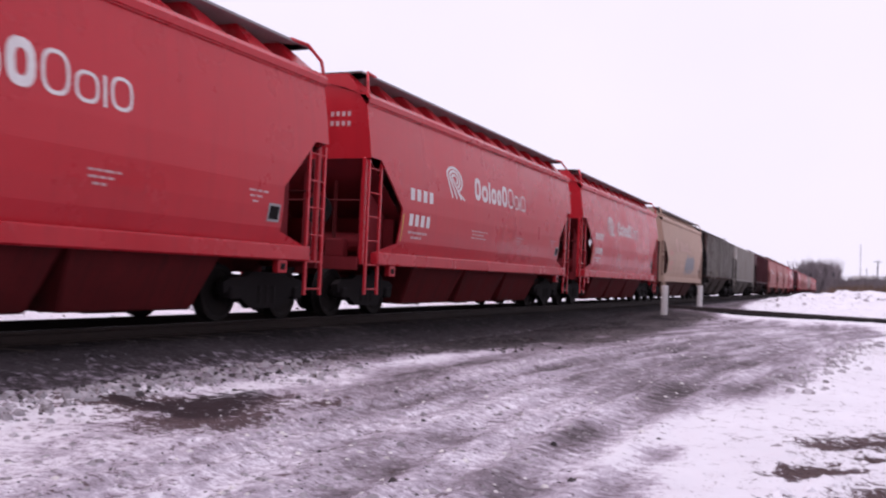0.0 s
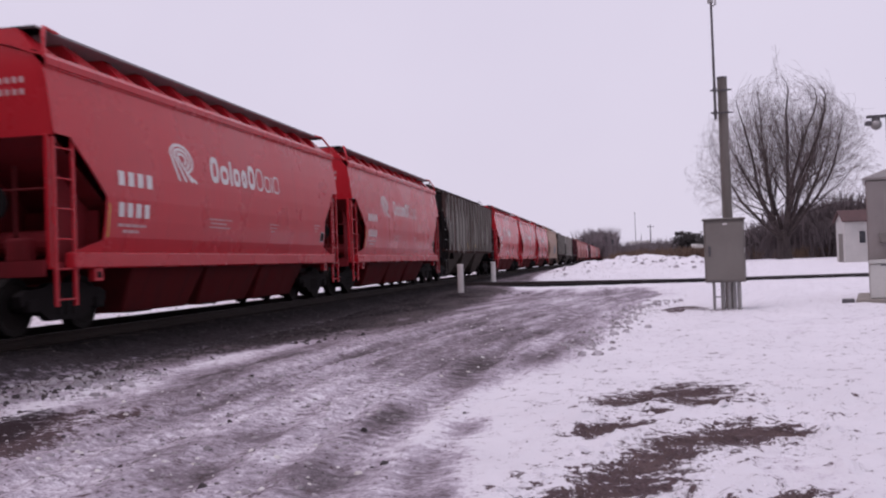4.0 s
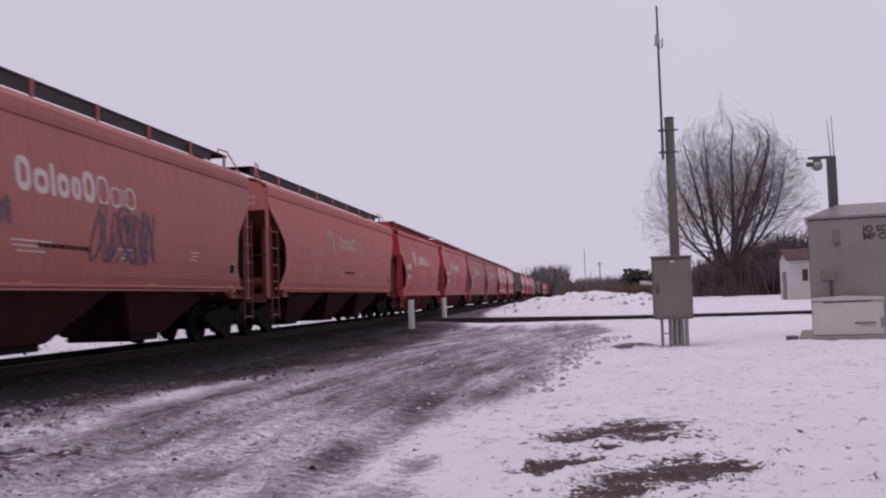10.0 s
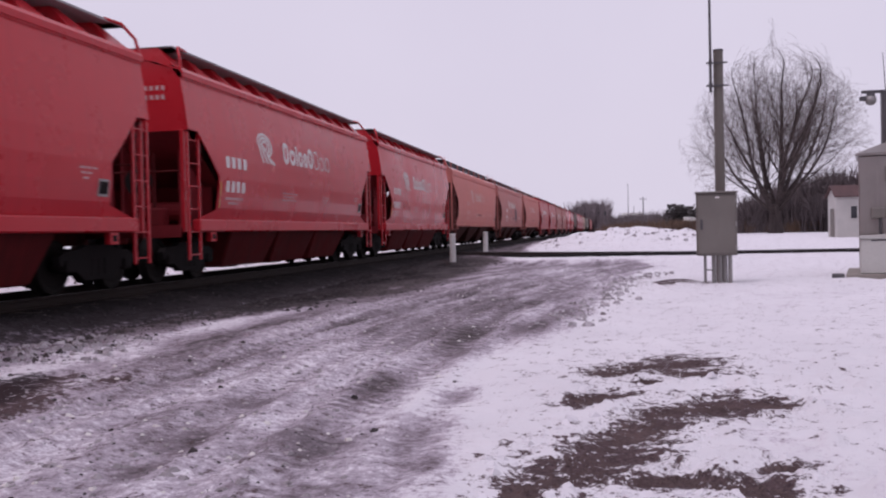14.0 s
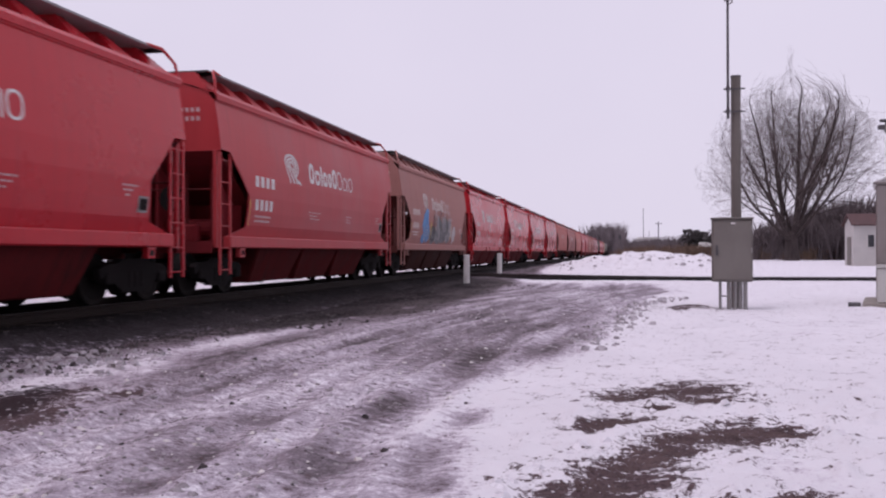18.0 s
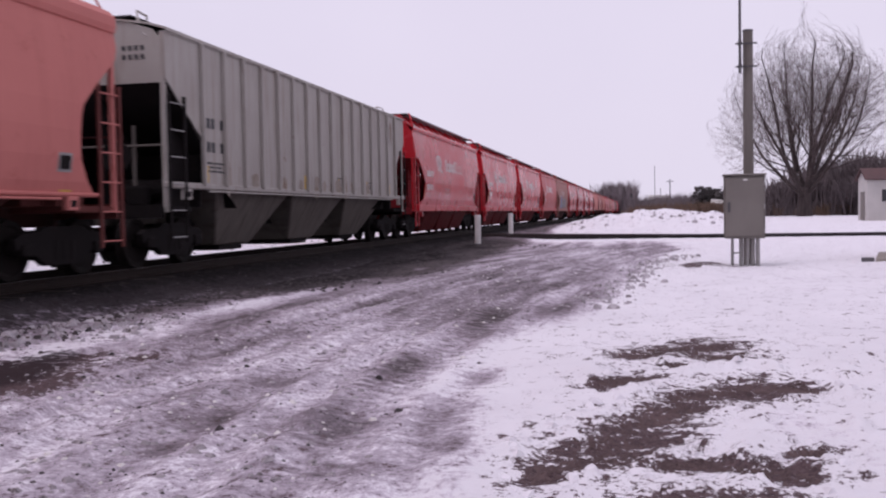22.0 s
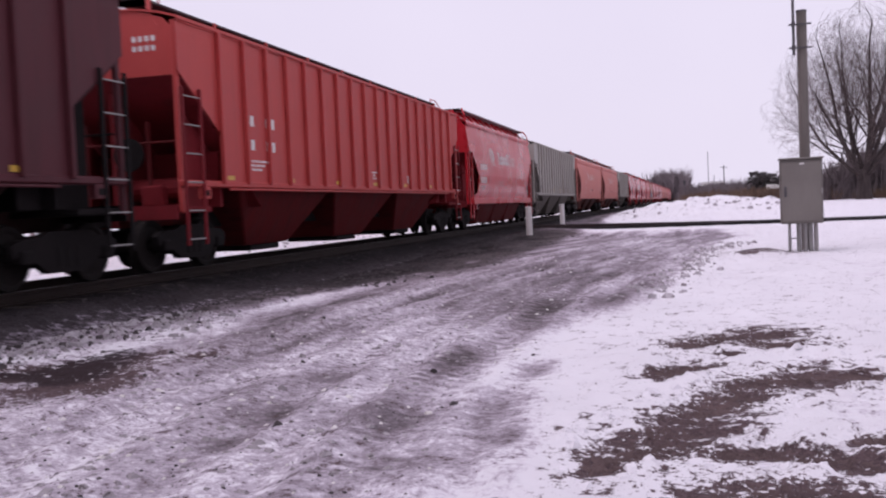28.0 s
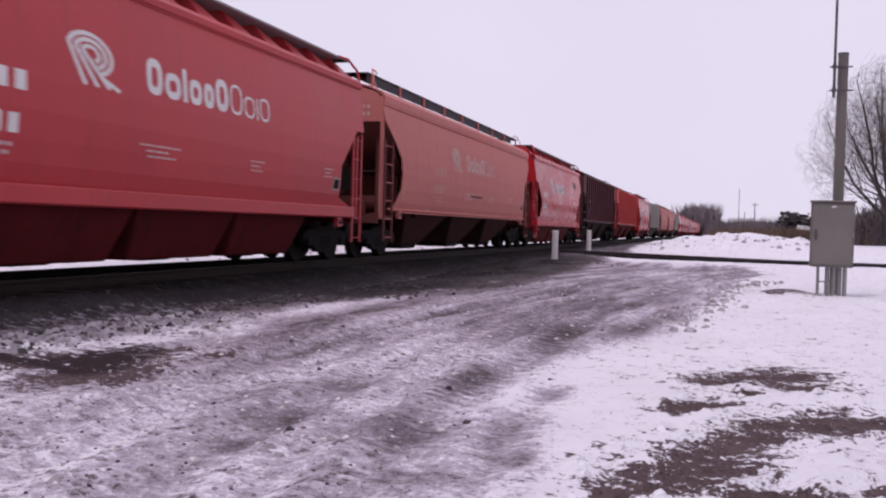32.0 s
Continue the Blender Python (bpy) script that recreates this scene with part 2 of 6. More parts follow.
M["galv"] = material("galvanised_pipe", (0.26, 0.25, 0.24), (0.34, 0.33, 0.32), 0.5, 0.4, scale=3, fine=40, bump=0.05)
M["pole"] = material("weathered_pole", (0.11, 0.095, 0.085), (0.17, 0.15, 0.135), 0.85, scale=2.5, fine=25, bump=0.3, stretch=(3, 3, 0.3))
M["mast"] = material("dark_mast", (0.06, 0.055, 0.06), (0.09, 0.085, 0.09), 0.6, scale=3, fine=30, bump=0.05)
M["generator"] = material("white_enamel_cabinet", (0.42, 0.41, 0.385), (0.48, 0.47, 0.44), 0.45, scale=1.2, fine=30, bump=0.03, streak=0.2, streak_colour=(0.45, 0.43, 0.4))
M["concrete"] = material("stained_concrete", (0.20, 0.175, 0.155), (0.30, 0.27, 0.24), 0.9, scale=2, fine=25, bump=0.3)
M["siding"] = material("pale_siding", (0.42, 0.40, 0.385), (0.50, 0.48, 0.455), 0.6, scale=1, fine=20, bump=0.05)
M["shingle"] = material("dark_red_brown_shingles", (0.075, 0.042, 0.042), (0.11, 0.062, 0.06), 0.9, scale=1.5, fine=15, bump=0.3)
M["glass"] = material("dark_window_glass", (0.03, 0.03, 0.035), (0.05, 0.05, 0.055), 0.1, scale=1, fine=20, bump=0.0)
# Bark and twigs are raised in tone to carry the haze of distance.
M["bark"] = material("grey_brown_bark", (0.046, 0.036, 0.036), (0.087, 0.070, 0.067), 0.9, scale=2, fine=14, bump=0.5, stretch=(2, 2, 0.5), spec=0.08)
M["twig"] = material("bare_twigs", (0.101, 0.078, 0.077), (0.162, 0.128, 0.121), 0.9, scale=1, fine=8, bump=0.0, spec=0.08)
M["brush"] = material("dry_brown_brush", (0.11, 0.075, 0.058), (0.19, 0.13, 0.095), 0.95, scale=0.15, fine=3, bump=0.0, spec=0.08)
# Far woods and needles: distance haze is lightened into the base colours.
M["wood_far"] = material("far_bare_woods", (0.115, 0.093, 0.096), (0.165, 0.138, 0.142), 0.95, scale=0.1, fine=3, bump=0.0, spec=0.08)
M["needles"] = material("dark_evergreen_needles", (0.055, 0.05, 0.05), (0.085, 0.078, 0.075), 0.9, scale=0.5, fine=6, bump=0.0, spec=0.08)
M["haze_wood"] = material("hazed_far_woods", (0.13, 0.11, 0.115), (0.19, 0.16, 0.168), 0.95, scale=0.1, fine=3, bump=0.0, spec=0.08)
M["grass"] = material("dead_brown_grass", (0.06, 0.043, 0.044), (0.15, 0.107, 0.104), 0.95, scale=2, fine=15, bump=0.2, spec=0.08)


def ground_material():
    """Snow, trodden grey slush and bare brown soil, mixed by the two fields laid on the sheet and broken up by noise."""
    m = bpy.data.materials.new("snow_and_slush")
    m.use_nodes = True
    nt = m.node_tree
    bsdf = nt.nodes["Principled BSDF"]
    tc = nt.nodes.new("ShaderNodeTexCoord")

    def tex(s, detail, rough_=0.6, stretch=None):
        n = nt.nodes.new("ShaderNodeTexNoise")
        n.inputs["Scale"].default_value, n.inputs["Detail"].default_value, n.inputs["Roughness"].default_value = s, detail, rough_
        src = tc.outputs["Object"]
        if stretch:
            mp = nt.nodes.new("ShaderNodeMapping")
            mp.inputs["Scale"].default_value = stretch
            mp.inputs["Rotation"].default_value = (0, 0, radians(-6))
            nt.links.new(src, mp.inputs["Vector"])
            src = mp.outputs["Vector"]
        nt.links.new(src, n.inputs["Vector"])
        return n.outputs["Fac"]

    def math_(op, a, b):
        n = nt.nodes.new("ShaderNodeMath")
        n.operation = op
        for s, v in zip(n.inputs, (a, b)):
            if isinstance(v, (int, float)):
                s.default_value = v
            else:
                nt.links.new(v, s)
        return n.outputs["Value"]

    def span(src, lo, hi, to_lo=0.0, to_hi=1.0):
        r = nt.nodes.new("ShaderNodeMapRange")
        r.inputs["From Min"].default_value, r.inputs["From Max"].default_value = lo, hi
        r.inputs["To Min"].default_value, r.inputs["To Max"].default_value = to_lo, to_hi
        nt.links.new(src, r.inputs["Value"])
        return r.outputs["Result"]

    def blend(fac, a, b):
        mx = nt.nodes.new("ShaderNodeMix")
        mx.data_type = 'RGBA'
        nt.links.new(fac, mx.inputs[0])
        for sock, v in ((mx.inputs[6], a), (mx.inputs[7], b)):
            if isinstance(v, tuple):
                sock.default_value = (*v, 1)
            else:
                nt.links.new(v, sock)
        return mx.outputs[2]

    def field(name):
        a = nt.nodes.new("ShaderNodeAttribute")
        a.attribute_name = name
        return a.outputs["Fac"]

    fine, grit, mid, wide = tex(30.0, 6.0, 0.7), tex(75.0, 3.0), tex(8.0, 7.0, 0.7), tex(0.7, 4.0)
    # a coordinate across the wheel ruts, so that smears run along them
    sep = nt.nodes.new("ShaderNodeSeparateXYZ")
    nt.links.new(tc.outputs["Object"], sep.inputs[0])
    along = nt.nodes.new("ShaderNodeCombineXYZ")
    nt.links.new(math_('MULTIPLY', field("across"), 2.0), along.inputs[0])
    nt.links.new(math_('MULTIPLY', sep.outputs["Y"], 0.4), along.inputs[1])
    smear = nt.nodes.new("ShaderNodeTexNoise")
    smear.inputs["Scale"].default_value, smear.inputs["Detail"].default_value, smear.inputs["Roughness"].default_value = 2.2, 9.0, 0.74
    nt.links.new(along.outputs["Vector"], smear.inputs["Vector"])
    drag = smear.outputs["Fac"]
    patchy = tex(2.8, 8.0, 0.72)
    snow = blend(span(wide, 0.3, 0.7), (0.70, 0.685, 0.715), (0.765, 0.75, 0.78))
    snow = blend(span(mid, 0.52, 0.76, 0.0, 0.12), snow, (0.52, 0.50, 0.525))
    snow = blend(span(grit, 0.74, 0.80, 0.0, 0.2), snow, (0.26, 0.23, 0.22))
    # Greyer mottling puts soft relief shading into the colour of the snow.
    snow = blend(span(patchy, 0.48, 0.72, 0.0, 0.38), snow, (0.54, 0.51, 0.545))
    churn = math_('ADD', math_('MULTIPLY', drag, 0.5), math_('ADD', math_('MULTIPLY', mid, 0.35), math_('MULTIPLY', fine, 0.25)))
    cinder = blend(span(churn, 0.45, 0.62), (0.014, 0.011, 0.012), (0.07, 0.059, 0.063))
    soil = blend(span(fine, 0.35, 0.7), (0.046, 0.032, 0.0345), (0.14, 0.098, 0.102))
    soil = blend(span(grit, 0.64, 0.72, 0.0, 0.7), soil, (0.34, 0.31, 0.30))
    # the fields' edges fray with the noise
    loose = math_('SUBTRACT', math_('ADD', math_('MULTIPLY', drag, 0.6), math_('MULTIPLY', mid, 1.4)), 1.0)
    rough_mud = math_('ADD', math_('MULTIPLY', loose, 1.05), math_('MULTIPLY', math_('SUBTRACT', fine, 0.5), 1.1))
    mud = math_('ADD', field("mud"), math_('MULTIPLY', rough_mud, span(field("mud"), 0.0, 0.35, 0.3, 1.0)))
    coal = math_('ADD', field("grit"), math_('MULTIPLY', loose, 1.5))
    dirt = math_('ADD', field("dirt"), math_('MULTIPLY', math_('SUBTRACT', math_('ADD', math_('MULTIPLY', patchy, 0.9), math_('ADD', math_('MULTIPLY', mid, 1.5), math_('MULTIPLY', fine, 1.1))), 1.78), 2.6))
    # Thickest grit turns near black, which on the ballast also carries train shade.
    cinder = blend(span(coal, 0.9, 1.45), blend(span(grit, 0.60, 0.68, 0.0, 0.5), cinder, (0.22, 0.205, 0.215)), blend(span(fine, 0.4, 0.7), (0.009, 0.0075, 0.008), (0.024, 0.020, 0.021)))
    wet = nt.nodes.new("ShaderNodeValToRGB")
    wet.color_ramp.elements[0].position, wet.color_ramp.elements[0].color = 0.12, (0.665, 0.62, 0.68, 1)
    wet.color_ramp.elements[1].position, wet.color_ramp.elements[1].color = 0.95, (0.075, 0.063, 0.065, 1)
    for at, tone in ((0.34, (0.455, 0.41, 0.462, 1)), (0.6, (0.225, 0.190, 0.216, 1))):
        wet.color_ramp.elements.new(at).color = tone
    nt.links.new(math_('MULTIPLY', mud, 0.72), wet.inputs["Fac"])
    colour = blend(span(mud, 0.18, 0.42), snow, wet.outputs["Color"])
    crumb = tex(17.0, 4.0, 0.55)
    colour = blend(math_('MULTIPLY', span(crumb, 0.58, 0.70, 0.0, 0.5), span(mud, 0.15, 0.4)), colour, (0.19, 0.16, 0.172))
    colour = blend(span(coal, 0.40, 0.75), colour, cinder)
    soil = blend(span(field("grit"), 0.2, 0.55, 0.0, 0.8), soil, (0.022, 0.0155, 0.0175))
    colour = blend(span(dirt, 0.42, 0.68), colour, soil)
    nt.links.new(colour, bsdf.inputs["Base Color"])
    bsdf.inputs["Roughness"].default_value = 0.9
    bsdf.inputs["Specular IOR Level"].default_value = 0.05
    height = math_('ADD', math_('MULTIPLY', fine, 0.5), math_('ADD', math_('MULTIPLY', mid, 1.0), math_('ADD', math_('MULTIPLY', drag, 0.5), math_('MULTIPLY', grit, 0.2))))
    b = nt.nodes.new("ShaderNodeBump")
    b.inputs["Strength"].default_value, b.inputs["Distance"].default_value = 0.55, 0.07
    nt.links.new(height, b.inputs["Height"])
    nt.links.new(b.outputs["Normal"], bsdf.inputs["Normal"])
    return m


M["ground"] = ground_material()


def rusted_panels():
    """Chalky grey sheet eaten by brown rust: from the eave down, from the sill up, and in whole upright runs."""
    m = bpy.data.materials.new("rusted_grey_paint")
    m.use_nodes = True
    nt = m.node_tree
    bsdf = nt.nodes["Principled BSDF"]
    tc = nt.nodes.new("ShaderNodeTexCoord")
    sep = nt.nodes.new("ShaderNodeSeparateXYZ")
    nt.links.new(tc.outputs["Object"], sep.inputs[0])

    def tex(scale, stretch, detail=6.0):
        mp = nt.nodes.new("ShaderNodeMapping")
        mp.inputs["Scale"].default_value = stretch
        nt.links.new(tc.outputs["Object"], mp.inputs["Vector"])
        n = nt.nodes.new("ShaderNodeTexNoise")
        n.inputs["Scale"].default_value, n.inputs["Detail"].default_value, n.inputs["Roughness"].default_value = scale, detail, 0.62
        nt.links.new(mp.outputs["Vector"], n.inputs["Vector"])
        return n.outputs["Fac"]

    def span(src, lo, hi, to_lo=0.0, to_hi=1.0):
        r = nt.nodes.new("ShaderNodeMapRange")
        r.inputs["From Min"].default_value, r.inputs["From Max"].default_value = lo, hi
        r.inputs["To Min"].default_value, r.inputs["To Max"].default_value = to_lo, to_hi
        nt.links.new(src, r.inputs["Value"])
        return r.outputs["Result"]

    def add(a, b):
        n = nt.nodes.new("ShaderNodeMath")
        nt.links.new(a, n.inputs[0])
        nt.links.new(b, n.inputs[1])
        return n.outputs["Value"]

    def blend(fac, a, b):
        mx = nt.nodes.new("ShaderNodeMix")
        mx.data_type = 'RGBA'
        nt.links.new(fac, mx.inputs[0])
        for sock, v in ((mx.inputs[6], a), (mx.inputs[7], b)):
            if isinstance(v, tuple):
                sock.default_value = (*v, 1)
            else:
                nt.links.new(v, sock)
        return mx.outputs[2]

    runs, patches, fine = tex(1.0, (1, 1.3, 0.10), 7.0), tex(1.1, (1, 0.9, 0.8), 8.0), tex(14.0, (1, 1, 1))
    eave, foot = span(sep.outputs["Z"], 2.9, 3.7, 0.0, 0.26), span(sep.outputs["Z"], 1.95, 1.5, 0.0, 0.24)
    eaten = add(add(span(runs, 0.3, 0.7, -0.1, 0.5), span(patches, 0.3, 0.7, 0.0, 0.4)), add(eave, foot))
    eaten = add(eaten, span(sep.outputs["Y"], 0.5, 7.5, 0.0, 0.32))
    paint = blend(span(fine, 0.3, 0.7), (0.20, 0.185, 0.165), (0.27, 0.25, 0.225))
    paint = blend(span(runs, 0.46, 0.60, 0.0, 0.6), paint, (0.105, 0.078, 0.062))
    rust = blend(span(patches, 0.35, 0.65), (0.022, 0.012, 0.010), (0.062, 0.024, 0.018))
    colour = blend(span(eaten, 0.46, 0.54), paint, rust)
    nt.links.new(colour, bsdf.inputs["Base Color"])
    bsdf.inputs["Roughness"].default_value = 0.8
    bsdf.inputs["Specular IOR Level"].default_value = 0.1
    b = nt.nodes.new("ShaderNodeBump")
    b.inputs["Strength"].default_value, b.inputs["Distance"].default_value = 0.1, 0.02
    nt.links.new(fine, b.inputs["Height"])
    nt.links.new(b.outputs["Normal"], bsdf.inputs["Normal"])
    return m


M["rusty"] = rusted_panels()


# ---- mesh helpers ----
def mesh_of(name, bm, mat, smooth=False):
    me = bpy.data.meshes.new(name)
    bm.normal_update()
    bm.to_mesh(me)
    bm.free()
    me.materials.append(mat)
    if smooth:
        me.shade_smooth()
    return me


def part(name, bm, mat, parent, label="", smooth=False):
    ob = new(name, mesh_of(name, bm, mat, smooth))
    ob.parent = parent
    return tagged(ob, label)


def thing(name, label, category, group="", at=None):
    ob = new(name)
    ob.empty_display_size = 0.3
    if at is not None:
        ob.matrix_basis = at
    return tagged(ob, label, category, group)


def add_box(bm, x0, y0, z0, x1, y1, z1, bevel=0.0, m=None):
    made = bmesh.ops.create_cube(bm, size=1.0)["verts"]
    mat = Matrix.LocRotScale(((x0 + x1) / 2, (y0 + y1) / 2, (z0 + z1) / 2), None, (abs(x1 - x0), abs(y1 - y0), abs(z1 - z0)))
    bmesh.ops.transform(bm, matrix=(m @ mat) if m is not None else mat, verts=made)
    if bevel:
        edges = list({e for v in made for e in v.link_edges})
        bmesh.ops.bevel(bm, geom=edges, offset=bevel, segments=1, affect='EDGES', profile=0.5)
    return bm


def box(x0, y0, z0, x1, y1, z1, bevel=0.0):
    return add_box(bmesh.new(), x0, y0, z0, x1, y1, z1, bevel)


def add_tube(bm, a, b, r0, r1=None, n=8, caps=True):
    a, b = Vector(a), Vector(b)
    r1 = r0 if r1 is None else r1
    d = (b - a).normalized()
    u = d.orthogonal().normalized()
    w = d.cross(u)
    rings = []
    for c, r in ((a, r0), (b, r1)):
        rings.append([bm.verts.new(c + r * (math.cos(k * math.tau / n) * u + math.sin(k * math.tau / n) * w)) for k in range(n)])
    for k in range(n):
        bm.faces.new((rings[0][k], rings[0][(k + 1) % n], rings[1][(k + 1) % n], rings[1][k]))
    if caps:
        bm.faces.new(rings[0][::-1])
        bm.faces.new(rings[1])
    return bm


def tube(a, b, r0, r1=None, n=8):
    return add_tube(bmesh.new(), a, b, r0, r1, n)


def add_prism(bm, outline, axis, lo, hi):
    """An outline of (a, b) pairs drawn out along an axis: axis 0 gives (y, z) outlines, axis 1 (x, z), axis 2 (x, y)."""
    def at(a, b, c):
        return ((c, a, b), (a, c, b), (a, b, c))[axis]
    low = [bm.verts.new(at(a, b, lo)) for a, b in outline]
    top = [bm.verts.new(at(a, b, hi)) for a, b in outline]
    n = len(outline)
    faces = [bm.faces.new(low), bm.faces.new(top[::-1])]
    for k in range(n):
        faces.append(bm.faces.new((low[k], top[k], top[(k + 1) % n], low[(k + 1) % n])))
    bmesh.ops.recalc_face_normals(bm, faces=faces)
    return bm


def prism(outline, axis, lo, hi):
    return add_prism(bmesh.new(), outline, axis, lo, hi)


def lerp_table(table, v):
    if v <= table[0][0]:
        return table[0][1]
    for (a, b), (c, d) in zip(table, table[1:]):
        if v <= c:
            return b + (d - b) * (v - a) / (c - a)
    return table[-1][1]


def np_noise(x, y, seed=0):
    """Smooth value noise on arrays, about 0 to 1."""
    xi, yi = np.floor(x).astype(np.int64), np.floor(y).astype(np.int64)
    fx, fy = x - xi, y - yi
    fx, fy = fx * fx * (3 - 2 * fx), fy * fy * (3 - 2 * fy)

    def rnd(a, b):
        h = (a * 374761393 + b * 668265263 + seed * 974634777) & 0x7fffffff
        h = ((h ^ (h >> 13)) * 1274126177) & 0x7fffffff
        return ((h ^ (h >> 16)) & 0xffff) / 65535.0
    top = rnd(xi, yi) * (1 - fx) + rnd(xi + 1, yi) * fx
    low = rnd(xi, yi + 1) * (1 - fx) + rnd(xi + 1, yi + 1) * fx
    return top * (1 - fy) + low * fy


def np_fbm(x, y, octaves=4, seed=0):
    total, amp, norm = 0.0, 1.0, 0.0
    for k in range(octaves):
        total = total + amp * np_noise(x * 2 ** k, y * 2 ** k, seed + k * 7)
        norm += amp
        amp *= 0.5
    return total / norm


# ---- the ground: one sheet from the camera to the horizon ----
TRACK_X, RAIL_Z = -9.65, 0.47
CROSS_Y = 46.5


def rut_line(y):
    """The x of the main wheel rut, which swings right towards the crossing."""
    return np.where(y > 9, -4.15 + 0.0055 * np.clip(y - 9, 0, 26) ** 2, -4.15 + 0.012 * (9 - y) ** 2)


def ground_height(x, y):
    x, y = np.asarray(x, float), np.asarray(y, float)
    near = np.exp(-np.clip(y - 45, 0, None) / 25)
    z = 0.035 * (np_fbm(x * 0.8, y * 0.8, 4, 3) - 0.5) + 0.045 * (np_fbm(x * 2.7, y * 2.7, 3, 9) - 0.5) * near
    # the ground climbs a little in the distance and up to the main track
    z = z + 0.42 * np.clip((y - 48) / 30, 0, 1) ** 1.5 * np.clip((x + 8) / 4, 0, 1)
    z = z + 0.2 * np.clip((-3.5 - x) / 3.5, 0, 1) ** 2 * np.clip((y - 22) / 20, 0, 1)
    # wheel ruts with raised lips
    s = x - rut_line(y)
    in_road = np.clip((42 - y) / 6, 0, 1) * np.clip((y - 1) / 3, 0, 1)
    for at, width, deep in ((0.0, 0.16, 0.05), (0.42, 0.13, 0.03), (1.15, 0.2, 0.045), (1.62, 0.15, 0.04), (2.25, 0.2, 0.035), (-0.45, 0.12, 0.025), (2.75, 0.13, 0.02)):
        wob = at + 0.14 * (np_noise(y * 0.35, y * 0 + at * 9, 5) - 0.5)
        d = (s - wob) / width
        tread = 0.75 + 0.4 * (np_noise(s * 9, y * 6, 17) - 0.5)
        z = z + in_road * 0.7 * deep * (0.8 * np.exp(-((np.abs(d) - 1.7) / 0.55) ** 2) * tread - np.exp(-d * d))
    # churned lumps on the road, and a ploughed ridge along the ballast
    lump = np.clip(np_fbm(x * 4.5, y * 4.5, 3, 21) - 0.52, 0, 1)
    road = road_field(x, y)
    z = z + 0.08 * lump * road * near
    ridge = np.exp(-((x + 6.75 - 0.2 * (np_noise(y * 0.4, y * 0, 4) - 0.5)) / 0.45) ** 2) * np.clip((18 - y) / 6, 0, 1)
    z = z + ridge * (0.07 + 0.2 * np.clip(np_fbm(x * 3.2, y * 3.2, 3, 31) - 0.42, 0, 1))
    # snow banked beyond the crossing track
    bank = np.exp(-((y - 63 - 2.0 * (np_noise(x * 0.2, x * 0, 8) - 0.5)) / 5.5) ** 2) * np.clip((x + 6.8) / 4.5, 0, 1) * np.clip((11 - x) / 6, 0, 1)
    z = z + bank * (0.5 * np_fbm(x * 1.1, y * 1.1, 4, 14) + 0.25 + 1.6 * np_fbm(x * 0.4, y * 0.4, 5, 12) * np.clip(1.1 - np.abs(x - 0.2) / 7, 0, 1))
    # heaps on the far side of the main line
    far = np.clip((-13.5 - x) / 3, 0, 1)
    z = z + far * (0.2 + 1.8 * np.clip(np_fbm(x * 0.16, y * 0.16, 3, 41) - 0.5, 0, 1))
    for cx, cy, rx, ry, h in ((-16.6, 22.0, 1.8, 2.6, 0.75), (-17.5, 33.0, 2.2, 3.0, 0.7), (-17.0, 12.0, 1.8, 2.4, 0.6), (-18.5, 48.0, 2.6, 4.0, 0.8)):
        z = z + h * np.exp(-((x - cx) / rx) ** 2 - ((y - cy) / ry) ** 2) * (0.6 + 0.8 * np_fbm(x * 1.3, y * 1.3, 3, 43))
    # trodden, lumpy snow round the bare patches and over the verge
    verge = np.clip((x + 1.2) / 0.8, 0, 1) * np.clip((40 - y) / 10, 0, 1)
    lumps = np_fbm(x * 5.5, y * 5.5, 3, 101)
    soil = np.clip(dirt_field(x, y), 0, 1)
    z = z - 0.012 * soil + verge * (1 - 0.8 * soil) * (0.10 * np.clip(np_fbm(x * 1.3, y * 1.1, 4, 102) - 0.45, 0, 1) + 0.07 * np.clip(lumps - 0.5, 0, 1) + 0.17 * np.clip(lumps - 0.46, 0, 1) * np.clip((11 - y) / 3, 0, 1))
    # snow drifted up to the crossing track's bed
    z = z + 0.05 * np.exp(-((y - 46.5) / 2.4) ** 4) * np.clip((x + 7.4) / 1.5, 0, 1)
    # a worn hollow before the signal case
    z = z + 0.13 * np.exp(-(((x - 1.55) / 0.55) ** 2 + ((y - 23.1) / 0.5) ** 2))
    z = np.where((x > -12.8) & (x < -7.6), z - 0.25 * np.clip((-7.6 - x) / 0.5, 0, 1), z)
    return z


def road_field(x, y):
    left = np.interp(y, (4, 7, 9, 12, 20, 34), (-4.9, -4.6, -5.0, -5.6, -5.8, -6.6))
    right = np.interp(y, (2, 4, 6, 8.4, 9.6, 11.2, 14.3, 19.5, 24, 34, 42), (-0.9, -0.9, -1.15, -1.6, -1.65, -0.95, -0.45, -0.2, 0.5, 1.6, 1.0))
    right = right + 1.0 * (np_fbm(y * 0.7, x * 0.7, 3, 91) - 0.5)
    left = left + 0.8 * (np_fbm(y * 0.6, x * 0.6, 3, 92) - 0.5)
    a = 1 / (1 + np.exp(-np.clip((x - left) / 0.16, -40, 40)))
    b = 1 / (1 + np.exp(-np.clip((right - x) / 0.22, -40, 40)))
    c = 1 / (1 + np.exp(-np.clip((42.5 - y) / 1.2, -40, 40)))
    return a * b * c


